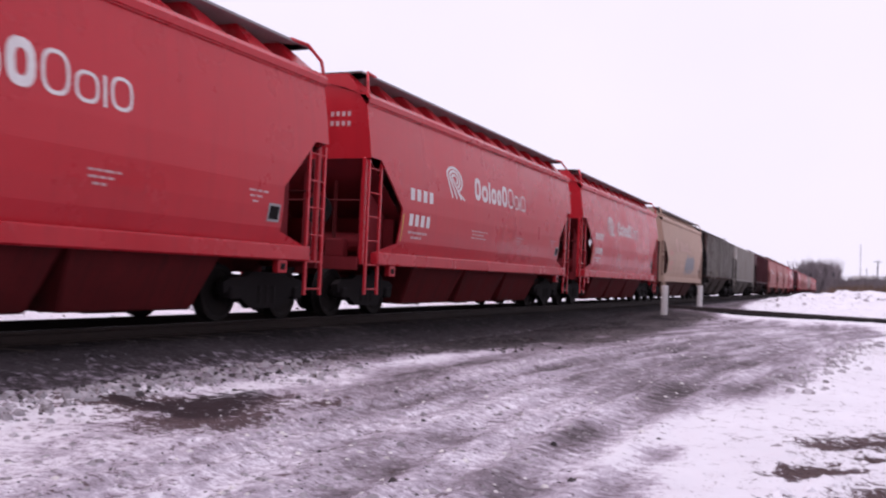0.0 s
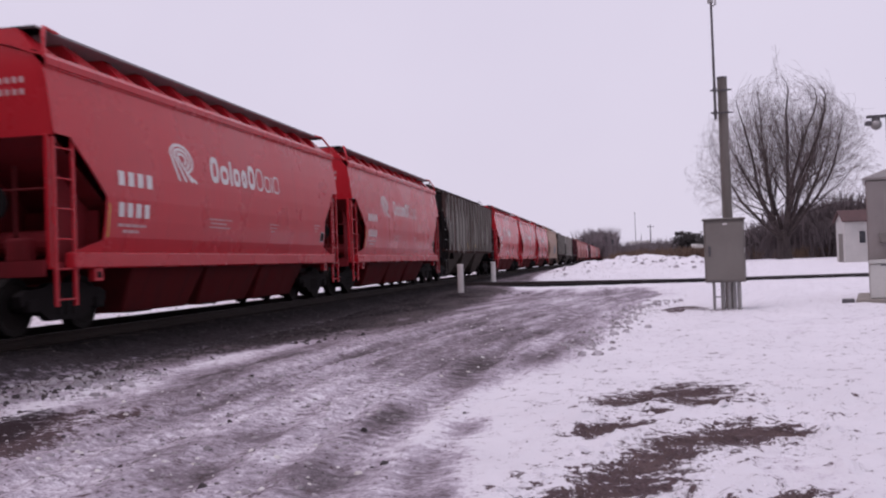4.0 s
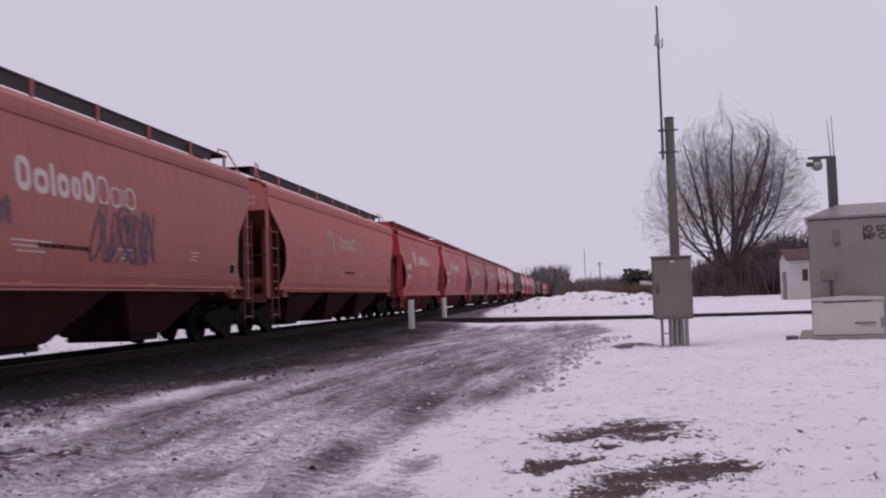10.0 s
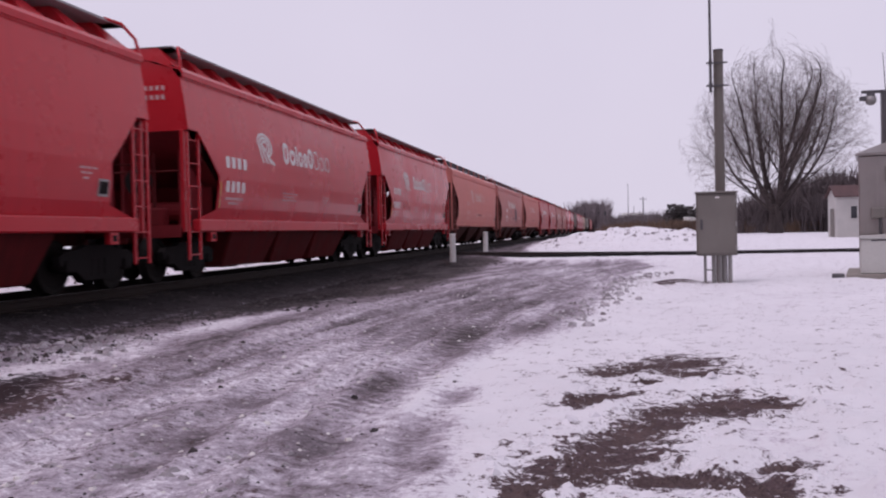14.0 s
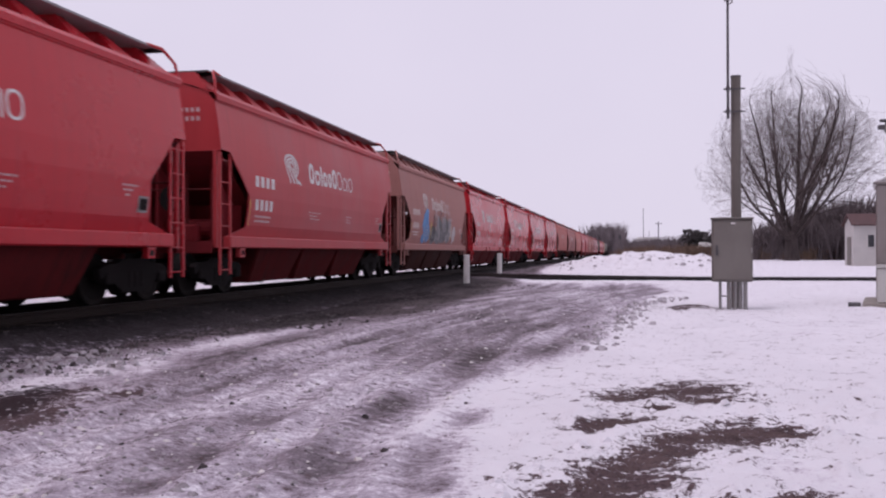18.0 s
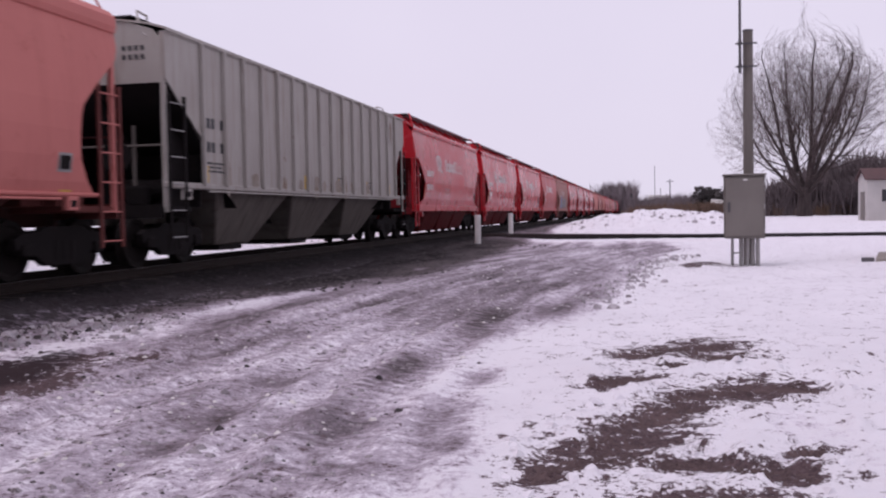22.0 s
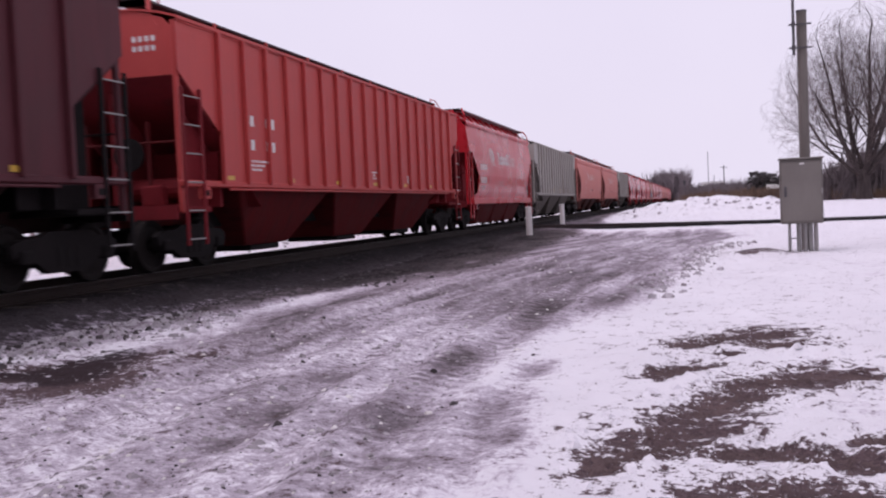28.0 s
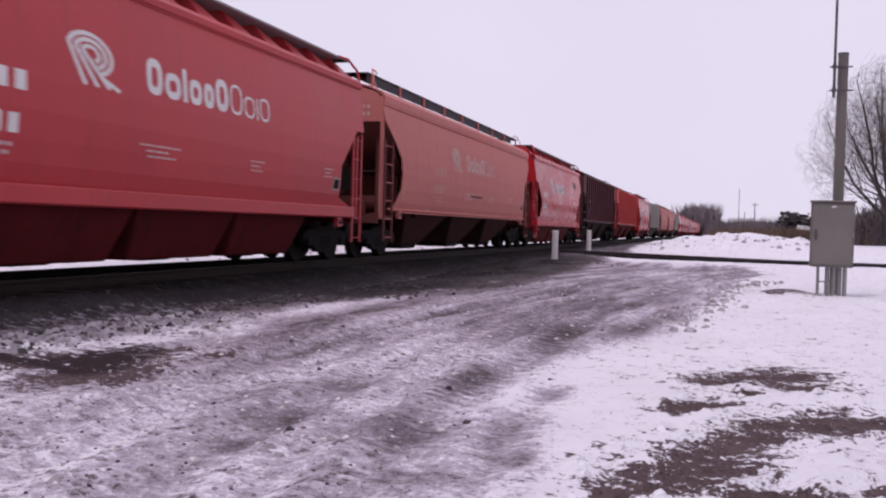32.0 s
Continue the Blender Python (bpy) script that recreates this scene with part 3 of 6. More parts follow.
# darker churned places on the road: x, y, half-widths, depth of tone
SLUSH_SPOTS = ((-2.07, 8.3, 0.22, 0.75, 0.5), (-1.83, 5.75, 0.22, 0.5, 0.42), (-2.17, 6.05, 0.2, 0.5, 0.34), (-2.85, 5.9, 0.3, 0.32, 0.4), (-2.75, 5.08, 0.16, 0.14, 0.5), (-3.5, 6.6, 0.2, 0.5, 0.25), (-1.5, 4.7, 0.3, 0.3, 0.4),
               (-3.0, 7.35, 0.3, 0.4, 0.3), (-1.3, 6.2, 0.2, 0.7, 0.5), (-1.12, 5.3, 0.18, 0.4, 0.4), (-1.27, 7.7, 0.18, 0.5, 0.45), (-2.0, 12.1, 0.3, 1.3, 0.4), (-1.3, 13.1, 0.3, 1.2, 0.4), (-1.7, 10.5, 0.3, 1.0, 0.3),
               (-0.75, 14.9, 0.3, 1.4, 0.4), (-2.6, 19.0, 0.7, 2.0, 0.25), (-0.6, 19.0, 0.4, 1.8, 0.25), (-4.3, 9.5, 0.3, 1.4, 0.15), (-3.6, 13.0, 0.4, 2.2, 0.2), (-4.6, 20.0, 0.8, 3.0, 0.2))


def mud_field(x, y):
    s = x - rut_line(y)
    road = road_field(x, y)
    streaks = np_fbm(s * 2.6, y * 0.22, 4, 51) + 0.3 * (np_fbm(s * 8, y * 0.9, 2, 52) - 0.5)
    base = np.interp(y, (3, 7, 10, 13, 20, 40), (0.31, 0.38, 0.45, 0.50, 0.50, 0.42))
    calm = np.interp(y, (5, 9, 13, 24), (0.42, 0.6, 0.9, 0.8))
    m = road * np.clip(base + calm * 1.35 * (streaks - 0.48) + np.interp(y, (8, 14), (0.3, 0.6)) * (np_fbm(x * 1.0, y * 0.4, 4, 53) - 0.48), 0.29, 1.1)
    m = m + 0.07 * road * np.clip((-2.2 - x) / 1.2, 0, 1)
    for at, width in ((0.0, 0.2), (1.15, 0.26), (1.62, 0.2), (2.25, 0.24)):
        m = m + 0.17 * calm * road * np.exp(-((s - at) / width) ** 2)
    for at, cut in ((0.3, 8.5), (0.02, 12), (1.15, 30), (1.95, 30), (2.15, 30), (2.35, 18)):
        m = m + 0.4 * road * np.exp(-((s - at) / 0.12) ** 2) * (np.sin(y * math.tau / 0.23 + at * 5 + 5 * np_noise(y * 0.7, s * 2, 34)) > 0.1) * (y < cut) * np_noise(y * 0.8, y * 0 + at, 33)
    for cx, cy, rx, ry, k in SLUSH_SPOTS:
        m = m + 1.35 * k * np.exp(-(((x - cx) / rx) ** 2 + ((y - cy) / ry) ** 2)) * (0.5 + np_fbm(x * 3, y * 1.6, 3, 95))
    # the strip between road and ballast: grey foot of the ballast, whiter clods before it
    foot = np.interp(y, (4, 9, 12, 16, 24), (-7.1, -6.75, -6.45, -6.1, -5.2))
    m = m + 0.95 * np.clip((foot + 0.3 - x + 0.9 * (np_fbm(x * 1.5, y * 0.8, 4, 61) - 0.5)) / 0.6, 0, 1) * np.clip((x + 13.2) / 0.4, 0, 1)
    m = m + 0.5 * np.clip((-4.6 - x) / 0.5, 0, 1) * np.clip((x + 8.2) / 0.4, 0, 1) * np.clip((np_fbm(x * 2, y * 0.8, 4, 57) - 0.36) * 2, 0, 1)
    m = m + 0.24 * np.clip((-4.4 - x) / 0.5, 0, 1) * np.clip((x + 8.2) / 0.4, 0, 1) * np.clip((y - 3) / 2, 0, 1) * np.clip((44 - y) / 4, 0, 1)
    m = m + 0.35 * np.clip((-3.4 - x) / 1.5, 0, 1) * np.clip((y - 16) / 10, 0, 1) * np.clip((44 - y) / 4, 0, 1) * np.clip((x + 13) / 0.5, 0, 1)
    m = m + 0.35 * np.clip(np_fbm(x * 0.9, y * 0.35, 4, 71) - 0.58, 0, 1) * 3 * np.exp(-((y - 35) / 9) ** 2) * np.exp(-((x - 0.5) / 3.0) ** 2)
    # faint prints and grey smudges on the clean snow
    m = m + 0.35 * np.clip(np_fbm(x * 1.1, y * 0.8, 5, 111) - 0.60, 0, 1) * 3 * np.clip((x + 0.5) / 1.5, 0, 1) * np.clip((45 - y) / 8, 0, 1)
    for cx, cy, rx, ry in ((3.2, 18.0, 1.4, 0.12), (4.2, 19.0, 1.6, 0.13), (3.4, 16.6, 0.5, 0.1), (5.0, 17.6, 1.2, 0.12), (0.4, 16.0, 0.35, 0.12), (1.9, 14.2, 0.3, 0.1), (2.3, 20.3, 0.6, 0.1)):
        m = m + 0.32 * np.exp(-(((x - cx) / rx) ** 2 + ((y - cy - 0.25 * (x - cx)) / ry) ** 2))
    return m


def grit_field(x, y):
    """Cinders and black grit: thick at the ballast's foot, thinner over the slush towards the crossing."""
    g = np.clip((-6.8 - x + 0.8 * (np_fbm(x * 1.2, y * 0.6, 4, 81) - 0.5)) / 0.9, 0, 1.3) * np.clip((x + 13.4) / 0.5, 0, 1)
    blot = np.clip(np_fbm(x * 0.7, y * 0.4, 4, 85) - 0.36, 0, 1) * 2.2
    g = g + blot * np.clip((-3.4 - x) / 2.5, 0, 1) * np.clip((y - 12) / 9, 0, 1) * np.clip((44 - y) / 4, 0, 1) * np.clip((x + 7) / 0.5, 0, 1)
    for cx, cy, rx, ry in ((-5.6, 7.6, 0.5, 0.9), (-6.4, 26.0, 0.9, 7.0), (-6.0, 17.5, 0.7, 2.5), (-5.4, 31.0, 1.2, 4.0)):
        g = g + 0.45 * np.exp(-(((x - cx) / rx) ** 2 + ((y - cy) / ry) ** 2)) * (0.4 + np_fbm(x * 2.4, y * 1.2, 3, 96))
    g = g + 0.65 * np.clip((-5.7 - x + 0.8 * (np_fbm(x * 1.3, y * 0.6, 3, 83) - 0.5)) / 0.8, 0, 1) * np.clip((y - 12) / 5, 0, 1) * np.clip((45 - y) / 4, 0, 1) * np.clip((x + 13) / 0.5, 0, 1)
    for cx, cy, rx, ry in ((-5.7, 7.7, 0.42, 0.75), (-5.3, 7.1, 0.35, 0.35), (-6.3, 7.1, 0.4, 0.2), (-5.8, 8.5, 0.25, 0.4)):
        g = g + 0.5 * np.exp(-(((x - cx) / rx) ** 2 + ((y - cy) / ry) ** 2))
    g = g + 0.3 * road_field(x, y) * np.clip(np_fbm(x * 1.1, y * 0.6, 4, 88) - 0.45, 0, 1) * 2.0
    return g


# bare soil: strips from (x, y) to (x, y) and their half-width
SOIL_STRIPS = ((-0.12, 8.8, 0.35, 9.4, 0.2), (0.3, 9.3, 0.72, 9.6, 0.3), (0.5, 8.85, 0.86, 9.0, 0.2), (-0.3, 7.32, 0.02, 7.7, 0.13), (0.2, 8.25, 0.34, 8.3, 0.08),
               (0.66, 7.1, 0.92, 7.42, 0.27), (0.98, 7.35, 1.2, 7.3, 0.13), (0.28, 6.85, 0.66, 7.1, 0.2), (0.08, 6.3, 0.32, 6.6, 0.2), (-0.12, 5.85, 0.15, 6.2, 0.21),
               (-0.28, 5.35, 0.0, 5.65, 0.23), (-0.42, 5.0, -0.08, 5.25, 0.19), (-0.52, 4.7, -0.44, 4.95, 0.12), (0.1, 5.05, 0.36, 5.15, 0.11), (0.4, 5.12, 0.8, 4.95, 0.13), (0.0, 4.3, 0.66, 4.42, 0.17),
               (0.87, 5.36, 1.02, 5.4, 0.09))
SOIL_BESIDE_LINE = ((-5.2, 6.75, -5.4, 7.6, 0.38), (-5.55, 8.05, -5.42, 8.42, 0.17), (-4.75, 6.62, -4.9, 7.3, 0.13), (-4.85, 8.3, -4.72, 8.5, 0.09), (-5.95, 7.2, -5.75, 7.55, 0.3), (-6.4, 6.85, -6.2, 7.1, 0.17),
                    (1.25, 23.0, 1.85, 23.2, 0.36))


def dirt_field(x, y):
    d = np.zeros_like(x)
    for x0, y0, x1, y1, r in SOIL_STRIPS + SOIL_BESIDE_LINE:
        f = np.clip(((x - x0) * (x1 - x0) + (y - y0) * (y1 - y0)) / ((x1 - x0) ** 2 + (y1 - y0) ** 2), 0, 1)
        away = np.hypot(x - x0 - f * (x1 - x0), (y - y0 - f * (y1 - y0)) / 1.3) / r
        d = np.maximum(d, np.exp(-away ** 1.7 * 0.5))
    return d * np.where(x < -3, 1.4, 1.12)


def graded(stops):
    """Grid lines: stops of (from, to, first step, last step)."""
    out = []
    for a, b, s0, s1 in stops:
        v = a
        while v < b - 1e-6:
            out.append(v)
            v += s0 + (s1 - s0) * (v - a) / (b - a)
    out.append(stops[-1][1])
    return np.array(out)


def build_ground():
    xs = graded([(-3000, -200, 700, 300), (-200, -40, 40, 8), (-40, -12, 2.0, 0.6), (-12, -8, 0.45, 0.2), (-8, 2, 0.05, 0.05), (2, 12, 0.06, 0.5), (12, 60, 0.8, 8), (60, 3000, 20, 900)])
    ys = graded([(-1500, -60, 400, 20), (-60, 0, 8, 0.6), (0, 3.2, 0.5, 0.06), (3.2, 14, 0.045, 0.08), (14, 32, 0.085, 0.3), (32, 80, 0.35, 1.0), (80, 300, 1.5, 20), (300, 4000, 60, 1200)])
    X, Y = np.meshgrid(xs, ys)
    Z = ground_height(X, Y)
    nx, ny = len(xs), len(ys)
    co = np.stack([X, Y, Z], -1).reshape(-1, 3)
    idx = np.arange(nx * ny).reshape(ny, nx)
    quads = np.stack([idx[:-1, :-1], idx[:-1, 1:], idx[1:, 1:], idx[1:, :-1]], -1).reshape(-1, 4)
    me = bpy.data.meshes.new("ground")
    me.from_pydata(co.tolist(), [], quads.tolist())
    for name, values in (("mud", mud_field(X, Y)), ("dirt", dirt_field(X, Y)), ("grit", grit_field(X, Y)), ("across", X - rut_line(Y))):
        me.attributes.new(name, 'FLOAT', 'POINT').data.foreach_set("value", values.astype(np.float32).ravel())
    me.materials.append(M["ground"])
    me.shade_smooth()
    return tagged(new("ground", me), "snow-covered ground with grey slushy wheel ruts and bare brown soil", "snowy ground", kind="structure")


def gz(x, y):
    return float(ground_height(np.array([x]), np.array([y]))[0])


build_ground()


# ---- the main line: ballast, sleepers, rails ----
def build_ballast():
    ys = graded([(-700, -20, 40, 2), (-20, 0, 1.5, 0.3), (0, 34, 0.12, 0.25), (34, 80, 0.3, 1.2), (80, 1400, 2, 80)])
    prof = np.array([(-13.1, -0.1), (-12.7, 0.0), (-11.9, 0.24), (-11.4, 0.30), (-11, 0.30), (-10.4, 0.29), (-9.65, 0.29), (-9.0, 0.29), (-8.5, 0.30), (-8.25, 0.29),
                     (-8.1, 0.25), (-7.95, 0.19), (-7.8, 0.13), (-7.65, 0.085), (-7.5, 0.05), (-7.3, 0.015), (-7.1, -0.05), (-6.9, -0.12)])
    X = np.repeat(prof[None, :, 0], len(ys), 0)
    Y = np.repeat(ys[:, None], len(prof), 1)
    X = X + 0.12 * (np_fbm(X * 2, Y * 0.7, 3, 77) - 0.5) * (np.abs(X + 9.65) > 1.7)
    Z = prof[None, :, 1] + 0.07 * (np_fbm(X * 5, Y * 5, 3, 78) - 0.5)
    nx, ny = len(prof), len(ys)
    idx = np.arange(nx * ny).reshape(ny, nx)
    quads = np.stack([idx[:-1, :-1], idx[:-1, 1:], idx[1:, 1:], idx[1:, :-1]], -1).reshape(-1, 4)
    me = bpy.data.meshes.new("ballast")
    me.from_pydata(np.stack([X, Y, Z], -1).reshape(-1, 3).tolist(), [], quads.tolist())
    # Blackest below the train: cinders, with the shade of the cars in the tone.
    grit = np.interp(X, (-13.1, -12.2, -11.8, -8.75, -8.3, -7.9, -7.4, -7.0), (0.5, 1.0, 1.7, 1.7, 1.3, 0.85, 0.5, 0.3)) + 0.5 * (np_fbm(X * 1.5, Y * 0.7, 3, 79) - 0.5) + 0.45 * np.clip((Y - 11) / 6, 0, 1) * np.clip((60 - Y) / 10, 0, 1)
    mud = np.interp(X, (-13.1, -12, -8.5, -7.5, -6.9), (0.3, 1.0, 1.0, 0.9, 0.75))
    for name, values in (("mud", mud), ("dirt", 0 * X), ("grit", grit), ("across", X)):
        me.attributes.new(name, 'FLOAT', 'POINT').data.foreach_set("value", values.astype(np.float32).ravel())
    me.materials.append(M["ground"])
    me.shade_smooth()
    return tagged(new("ballast", me), "dark cindery crushed-stone ballast bed under the main track, train shade in its colour", "ballast", kind="structure")


build_ballast()


def rail_bm(length, lo=0.0):
    """A rail along y from lo: foot, web and head."""
    outline = [(-0.07, -0.17), (0.07, -0.17), (0.07, -0.155), (0.012, -0.135), (0.012, -0.045), (0.036, -0.035), (0.036, -0.004), (0.03, 0.0),
               (-0.03, 0.0), (-0.036, -0.004), (-0.036, -0.035), (-0.012, -0.045), (-0.012, -0.135), (-0.07, -0.155)]
    return prism(outline, 1, lo, length)


main_track = tagged(thing("main_track", "steel rails on dark wooden sleepers in ballast", "railway track"), kind="structure")
for side in (-0.755, 0.755):
    r = part("rail", rail_bm(1400, -700), M["rail"], main_track)
    r.location = (TRACK_X + side, 0, RAIL_Z)
    top = part("railhead", box(-0.026, -700, 0.001, 0.026, 1400, 0.005), M["rail_top"], r, "bright worn railhead")

cross_track = tagged(thing("crossing_track", "dark rails of a second line meeting the main track at right angles, clear of snow", "railway track"), kind="structure")
for off in (-0.755, 0.755):
    bm = bmesh.new()
    for x0, x1, za, zb in ((-8.1, -3.0, 0.34, 0.25), (-3.0, 4.0, 0.25, 0.15), (4.0, 60.0, 0.15, 0.22)):
        b2 = rail_bm(1.0)
        for v in b2.verts:
            f = v.co.y
            v.co = Vector((x0 + f * (x1 - x0), CROSS_Y + off + v.co.x, za + f * (zb - za) + v.co.z))
        tmp = bpy.data.meshes.new("tmp")
        b2.to_mesh(tmp)
        b2.free()
        bm.from_mesh(tmp)
        bpy.data.meshes.remove(tmp)
    part("rail", bm, M["rail_old"], cross_track)
bm = prism([(CROSS_Y - 1.9, -0.2), (CROSS_Y - 1.25, 0.12), (CROSS_Y + 1.25, 0.12), (CROSS_Y + 1.9, -0.2)], 0, 0, 1)
for v in bm.verts:
    if v.co.x < 0.5:
        v.co.x, v.co.z = -8.0, v.co.z + 0.05
    else:
        v.co.x, v.co.z = 60.0, v.co.z - 0.05
part("ballast_bed", bm, M["ballast"], cross_track, "dark ballast bed")


# ---- hopper cars ----
def side_profile(kind):
    """Outward half-width by height above the rail, sill to eave."""
    if kind == "ribbed":
        return [(1.52, 1.50), (2.4, 1.50), (3.4, 1.50), (4.02, 1.50), (4.2, 1.49)]
    if kind == "long":
        return [(1.24, 1.465), (1.45, 1.53), (1.8, 1.585), (2.2, 1.61), (2.6, 1.605), (3.0, 1.575), (3.4, 1.53), (3.65, 1.49), (3.84, 1.455)]
    return [(1.24, 1.47), (1.5, 1.545), (1.8, 1.59), (2.15, 1.615), (2.55, 1.61), (3.0, 1.575), (3.35, 1.535), (3.7, 1.485), (4.0, 1.435)]


def end_inset(kind, z):
    """How far the side sheet's edge stands back from its end, by height."""
    if kind == "ribbed":
        return 0.0 if z > 3.36 else (3.36 - z) / 0.96 * 1.35 if z > 2.4 else 1.36
    if kind == "long":
        return lerp_table([(1.2, 0.62), (1.45, 0.95), (1.8, 1.2), (2.3, 1.22), (2.6, 1.12), (2.95, 0.72), (3.4, 0.12), (3.6, 0.0)], z)
    return 0.0 if z >= 3.0 else lerp_table([(1.24, 0.45), (1.45, 1.32), (2.15, 1.36), (2.99, 0.42)], z)


def shell_bm(kind, half):
    """The carbody: both curved sides with their cut-back ends, eave rail and roof, in one sheet."""
    prof = side_profile(kind)
    levels = []
    for z, x in prof:
        levels.append((x, z))
    extra = {"short": (1.45, 2.15, 2.99, 3.0), "long": (1.32, 2.42, 2.78, 3.15, 3.55), "ribbed": (1.9, 2.39, 2.4, 2.9, 3.35, 3.36)}[kind]
    for z in extra:
        levels.append((lerp_table(prof, z), z))
    levels = sorted(set(levels), key=lambda p: p[1])
    if kind == "ribbed":
        roof = [(1.54, 4.2), (1.54, 4.26), (1.2, 4.36), (0.7, 4.44), (0.0, 4.47)]
    elif kind == "long":
        roof = [(1.485, 3.86), (1.505, 3.95), (1.495, 4.1), (1.40, 4.2), (1.1, 4.34), (0.6, 4.45), (0.0, 4.48)]
    else:
        roof = [(1.49, 4.02), (1.50, 4.12), (1.43, 4.2), (1.30, 4.22), (0.95, 4.36), (0.5, 4.46), (0.0, 4.49)]
    right = [(x, z, end_inset(kind, z)) for x, z in levels] + [(x, z, 0.0) for x, z in roof]
    line = right + [(-x, z, i) for x, z, i in right[-2::-1]]
    # the inner skin, 3 cm within, closes the section into a loop
    inner = [(x - math.copysign(0.03, x) if abs(x) > 0.2 else x, z - (0.03 if z > 4.0 else 0.0), i) for x, z, i in line]
    loop = line + inner[::-1]
    bm = bmesh.new()
    n = 12
    rows = []
    for x, z, inset in loop:
        rows.append([bm.verts.new((x, (half - inset) * (2 * k / n - 1), z)) for k in range(n + 1)])
    m = len(rows)
    for k in range(m):
        a, b = rows[k], rows[(k + 1) % m]
        for q in range(n):
            bm.faces.new((a[q], a[q + 1], b[q + 1], b[q]))
    h = len(line)
    for q in (0, n):
        for k in range(h - 1):
            bm.faces.new((rows[k][q], rows[k + 1][q], rows[m - 2 - k][q], rows[m - 1 - k][q]))
    bmesh.ops.recalc_face_normals(bm, faces=list(bm.faces))
    return bm


def end_bm(kind, half, s):
    """The upper end wall between the sides, at the end s (+1 or -1)."""
    low = {"short": 2.98, "long": 3.45, "ribbed": 3.3}[kind]
    top = {"short": 4.2, "long": 4.2, "ribbed": 4.25}[kind]
    prof = side_profile(kind)
    right = [(lerp_table(prof, z) - 0.035, z) for z in (low, (low + 4.0) / 2, 4.0)] + [(1.25, top), (0.6, top + 0.2), (0, top + 0.24)]
    outline = right + [(-x, z) for x, z in right[-2::-1]]
    return prism(outline, 1, s * (half - 0.03), s * (half - 0.08))


def slope_bm(kind, half, s):
    """The sloping sheet under the end wall, running down and inward."""
    low = {"short": 2.98, "long": 3.45, "ribbed": 3.3}[kind]
    y0, y1 = s * (half - 0.06), s * (half - 3.0)
    w0, w1 = 1.5, 1.42
    bm = bmesh.new()
    pts = [(-w0, y0, low), (w0, y0, low), (w1, y1, 1.1), (-w1, y1, 1.1)]
    v = [bm.verts.new(p) for p in pts] + [bm.verts.new((p[0], p[1] - s * 0.04, p[2] - 0.02)) for p in pts]
    for f in ((0, 1, 2, 3), (7, 6, 5, 4), (0, 4, 5, 1), (1, 5, 6, 2), (2, 6, 7, 3), (3, 7, 4, 0)):
        bm.faces.new([v[i] for i in f])
    bmesh.ops.recalc_face_normals(bm, faces=list(bm.faces))
    return bm


def hopper_bm(y, half_top, half_low, w_top, w_low, z0, z1):
    bm = bmesh.new()
    t = [bm.verts.new(p) for p in ((-w_top, y - half_top, z1), (w_top, y - half_top, z1), (w_top, y + half_top, z1), (-w_top, y + half_top, z1))]
    b = [bm.verts.new(p) for p in ((-w_low, y - half_low, z0), (w_low, y - half_low, z0), (w_low, y + half_low, z0), (-w_low, y + half_low, z0))]
    bm.faces.new(t)
    bm.faces.new(b[::-1])
    for k in range(4):
        bm.faces.new((t[k], b[k], b[(k + 1) % 4], t[(k + 1) % 4]))
    bmesh.ops.recalc_face_normals(bm, faces=list(bm.faces))
    bmesh.ops.bevel(bm, geom=list(bm.edges), offset=0.03, segments=1, affect='EDGES', profile=0.5)
    return bm


def build_ladder(car, mat, rung_mat, x, y0, y1, z0, z1, rungs, near):
    """Two stiles; on the side that faces the road every rung is a piece of its own."""
    bm = bmesh.new()
    for y in (y0, y1):
        add_box(bm, x - 0.02, y - 0.03, z0, x + 0.02, y + 0.03, z1)
    bars = []
    for k in range(rungs):
        z = z0 + 0.1 + (z1 - z0 - 0.25) * k / (rungs - 1)
        if near:
            bars.append(tube((x, y0, z), (x, y1, z), 0.014, n=6))
        else:
            add_tube(bm, (x, y0, z), (x, y1, z), 0.014, n=6)
    ladder = part("ladder", bm, mat, car)
    for bar in bars:
        part("rung", bar, rung_mat, ladder)


def wheel_bm():
    """A wheelset: two flanged, dished wheels on an axle."""
    bm = bmesh.new()
    ring = [(0.09, 0.02), (0.15, 0.05), (0.34, 0.03), (0.38, 0.06), (0.44, 0.065), (0.455, -0.06), (0.48, -0.065), (0.48, -0.09), (0.38, -0.075), (0.34, -0.02), (0.15, -0.03), (0.09, -0.05)]
    for s in (-1, 1):
        n = 24
        rows = []
        for k in range(n):
            a = k * math.tau / n
            rows.append([bm.verts.new((s * (0.755 + d), r * math.cos(a), 0.46 + r * math.sin(a))) for r, d in ring])
        m = len(ring)
        for k in range(n):
            for j in range(m):
                bm.faces.new((rows[k][j], rows[k][(j + 1) % m], rows[(k + 1) % n][(j + 1) % m], rows[(k + 1) % n][j]))
    add_tube(bm, (-1.05, 0, 0.46), (1.05, 0, 0.46), 0.085, n=12)
    bmesh.ops.recalc_face_normals(bm, faces=list(bm.faces))
    return bm


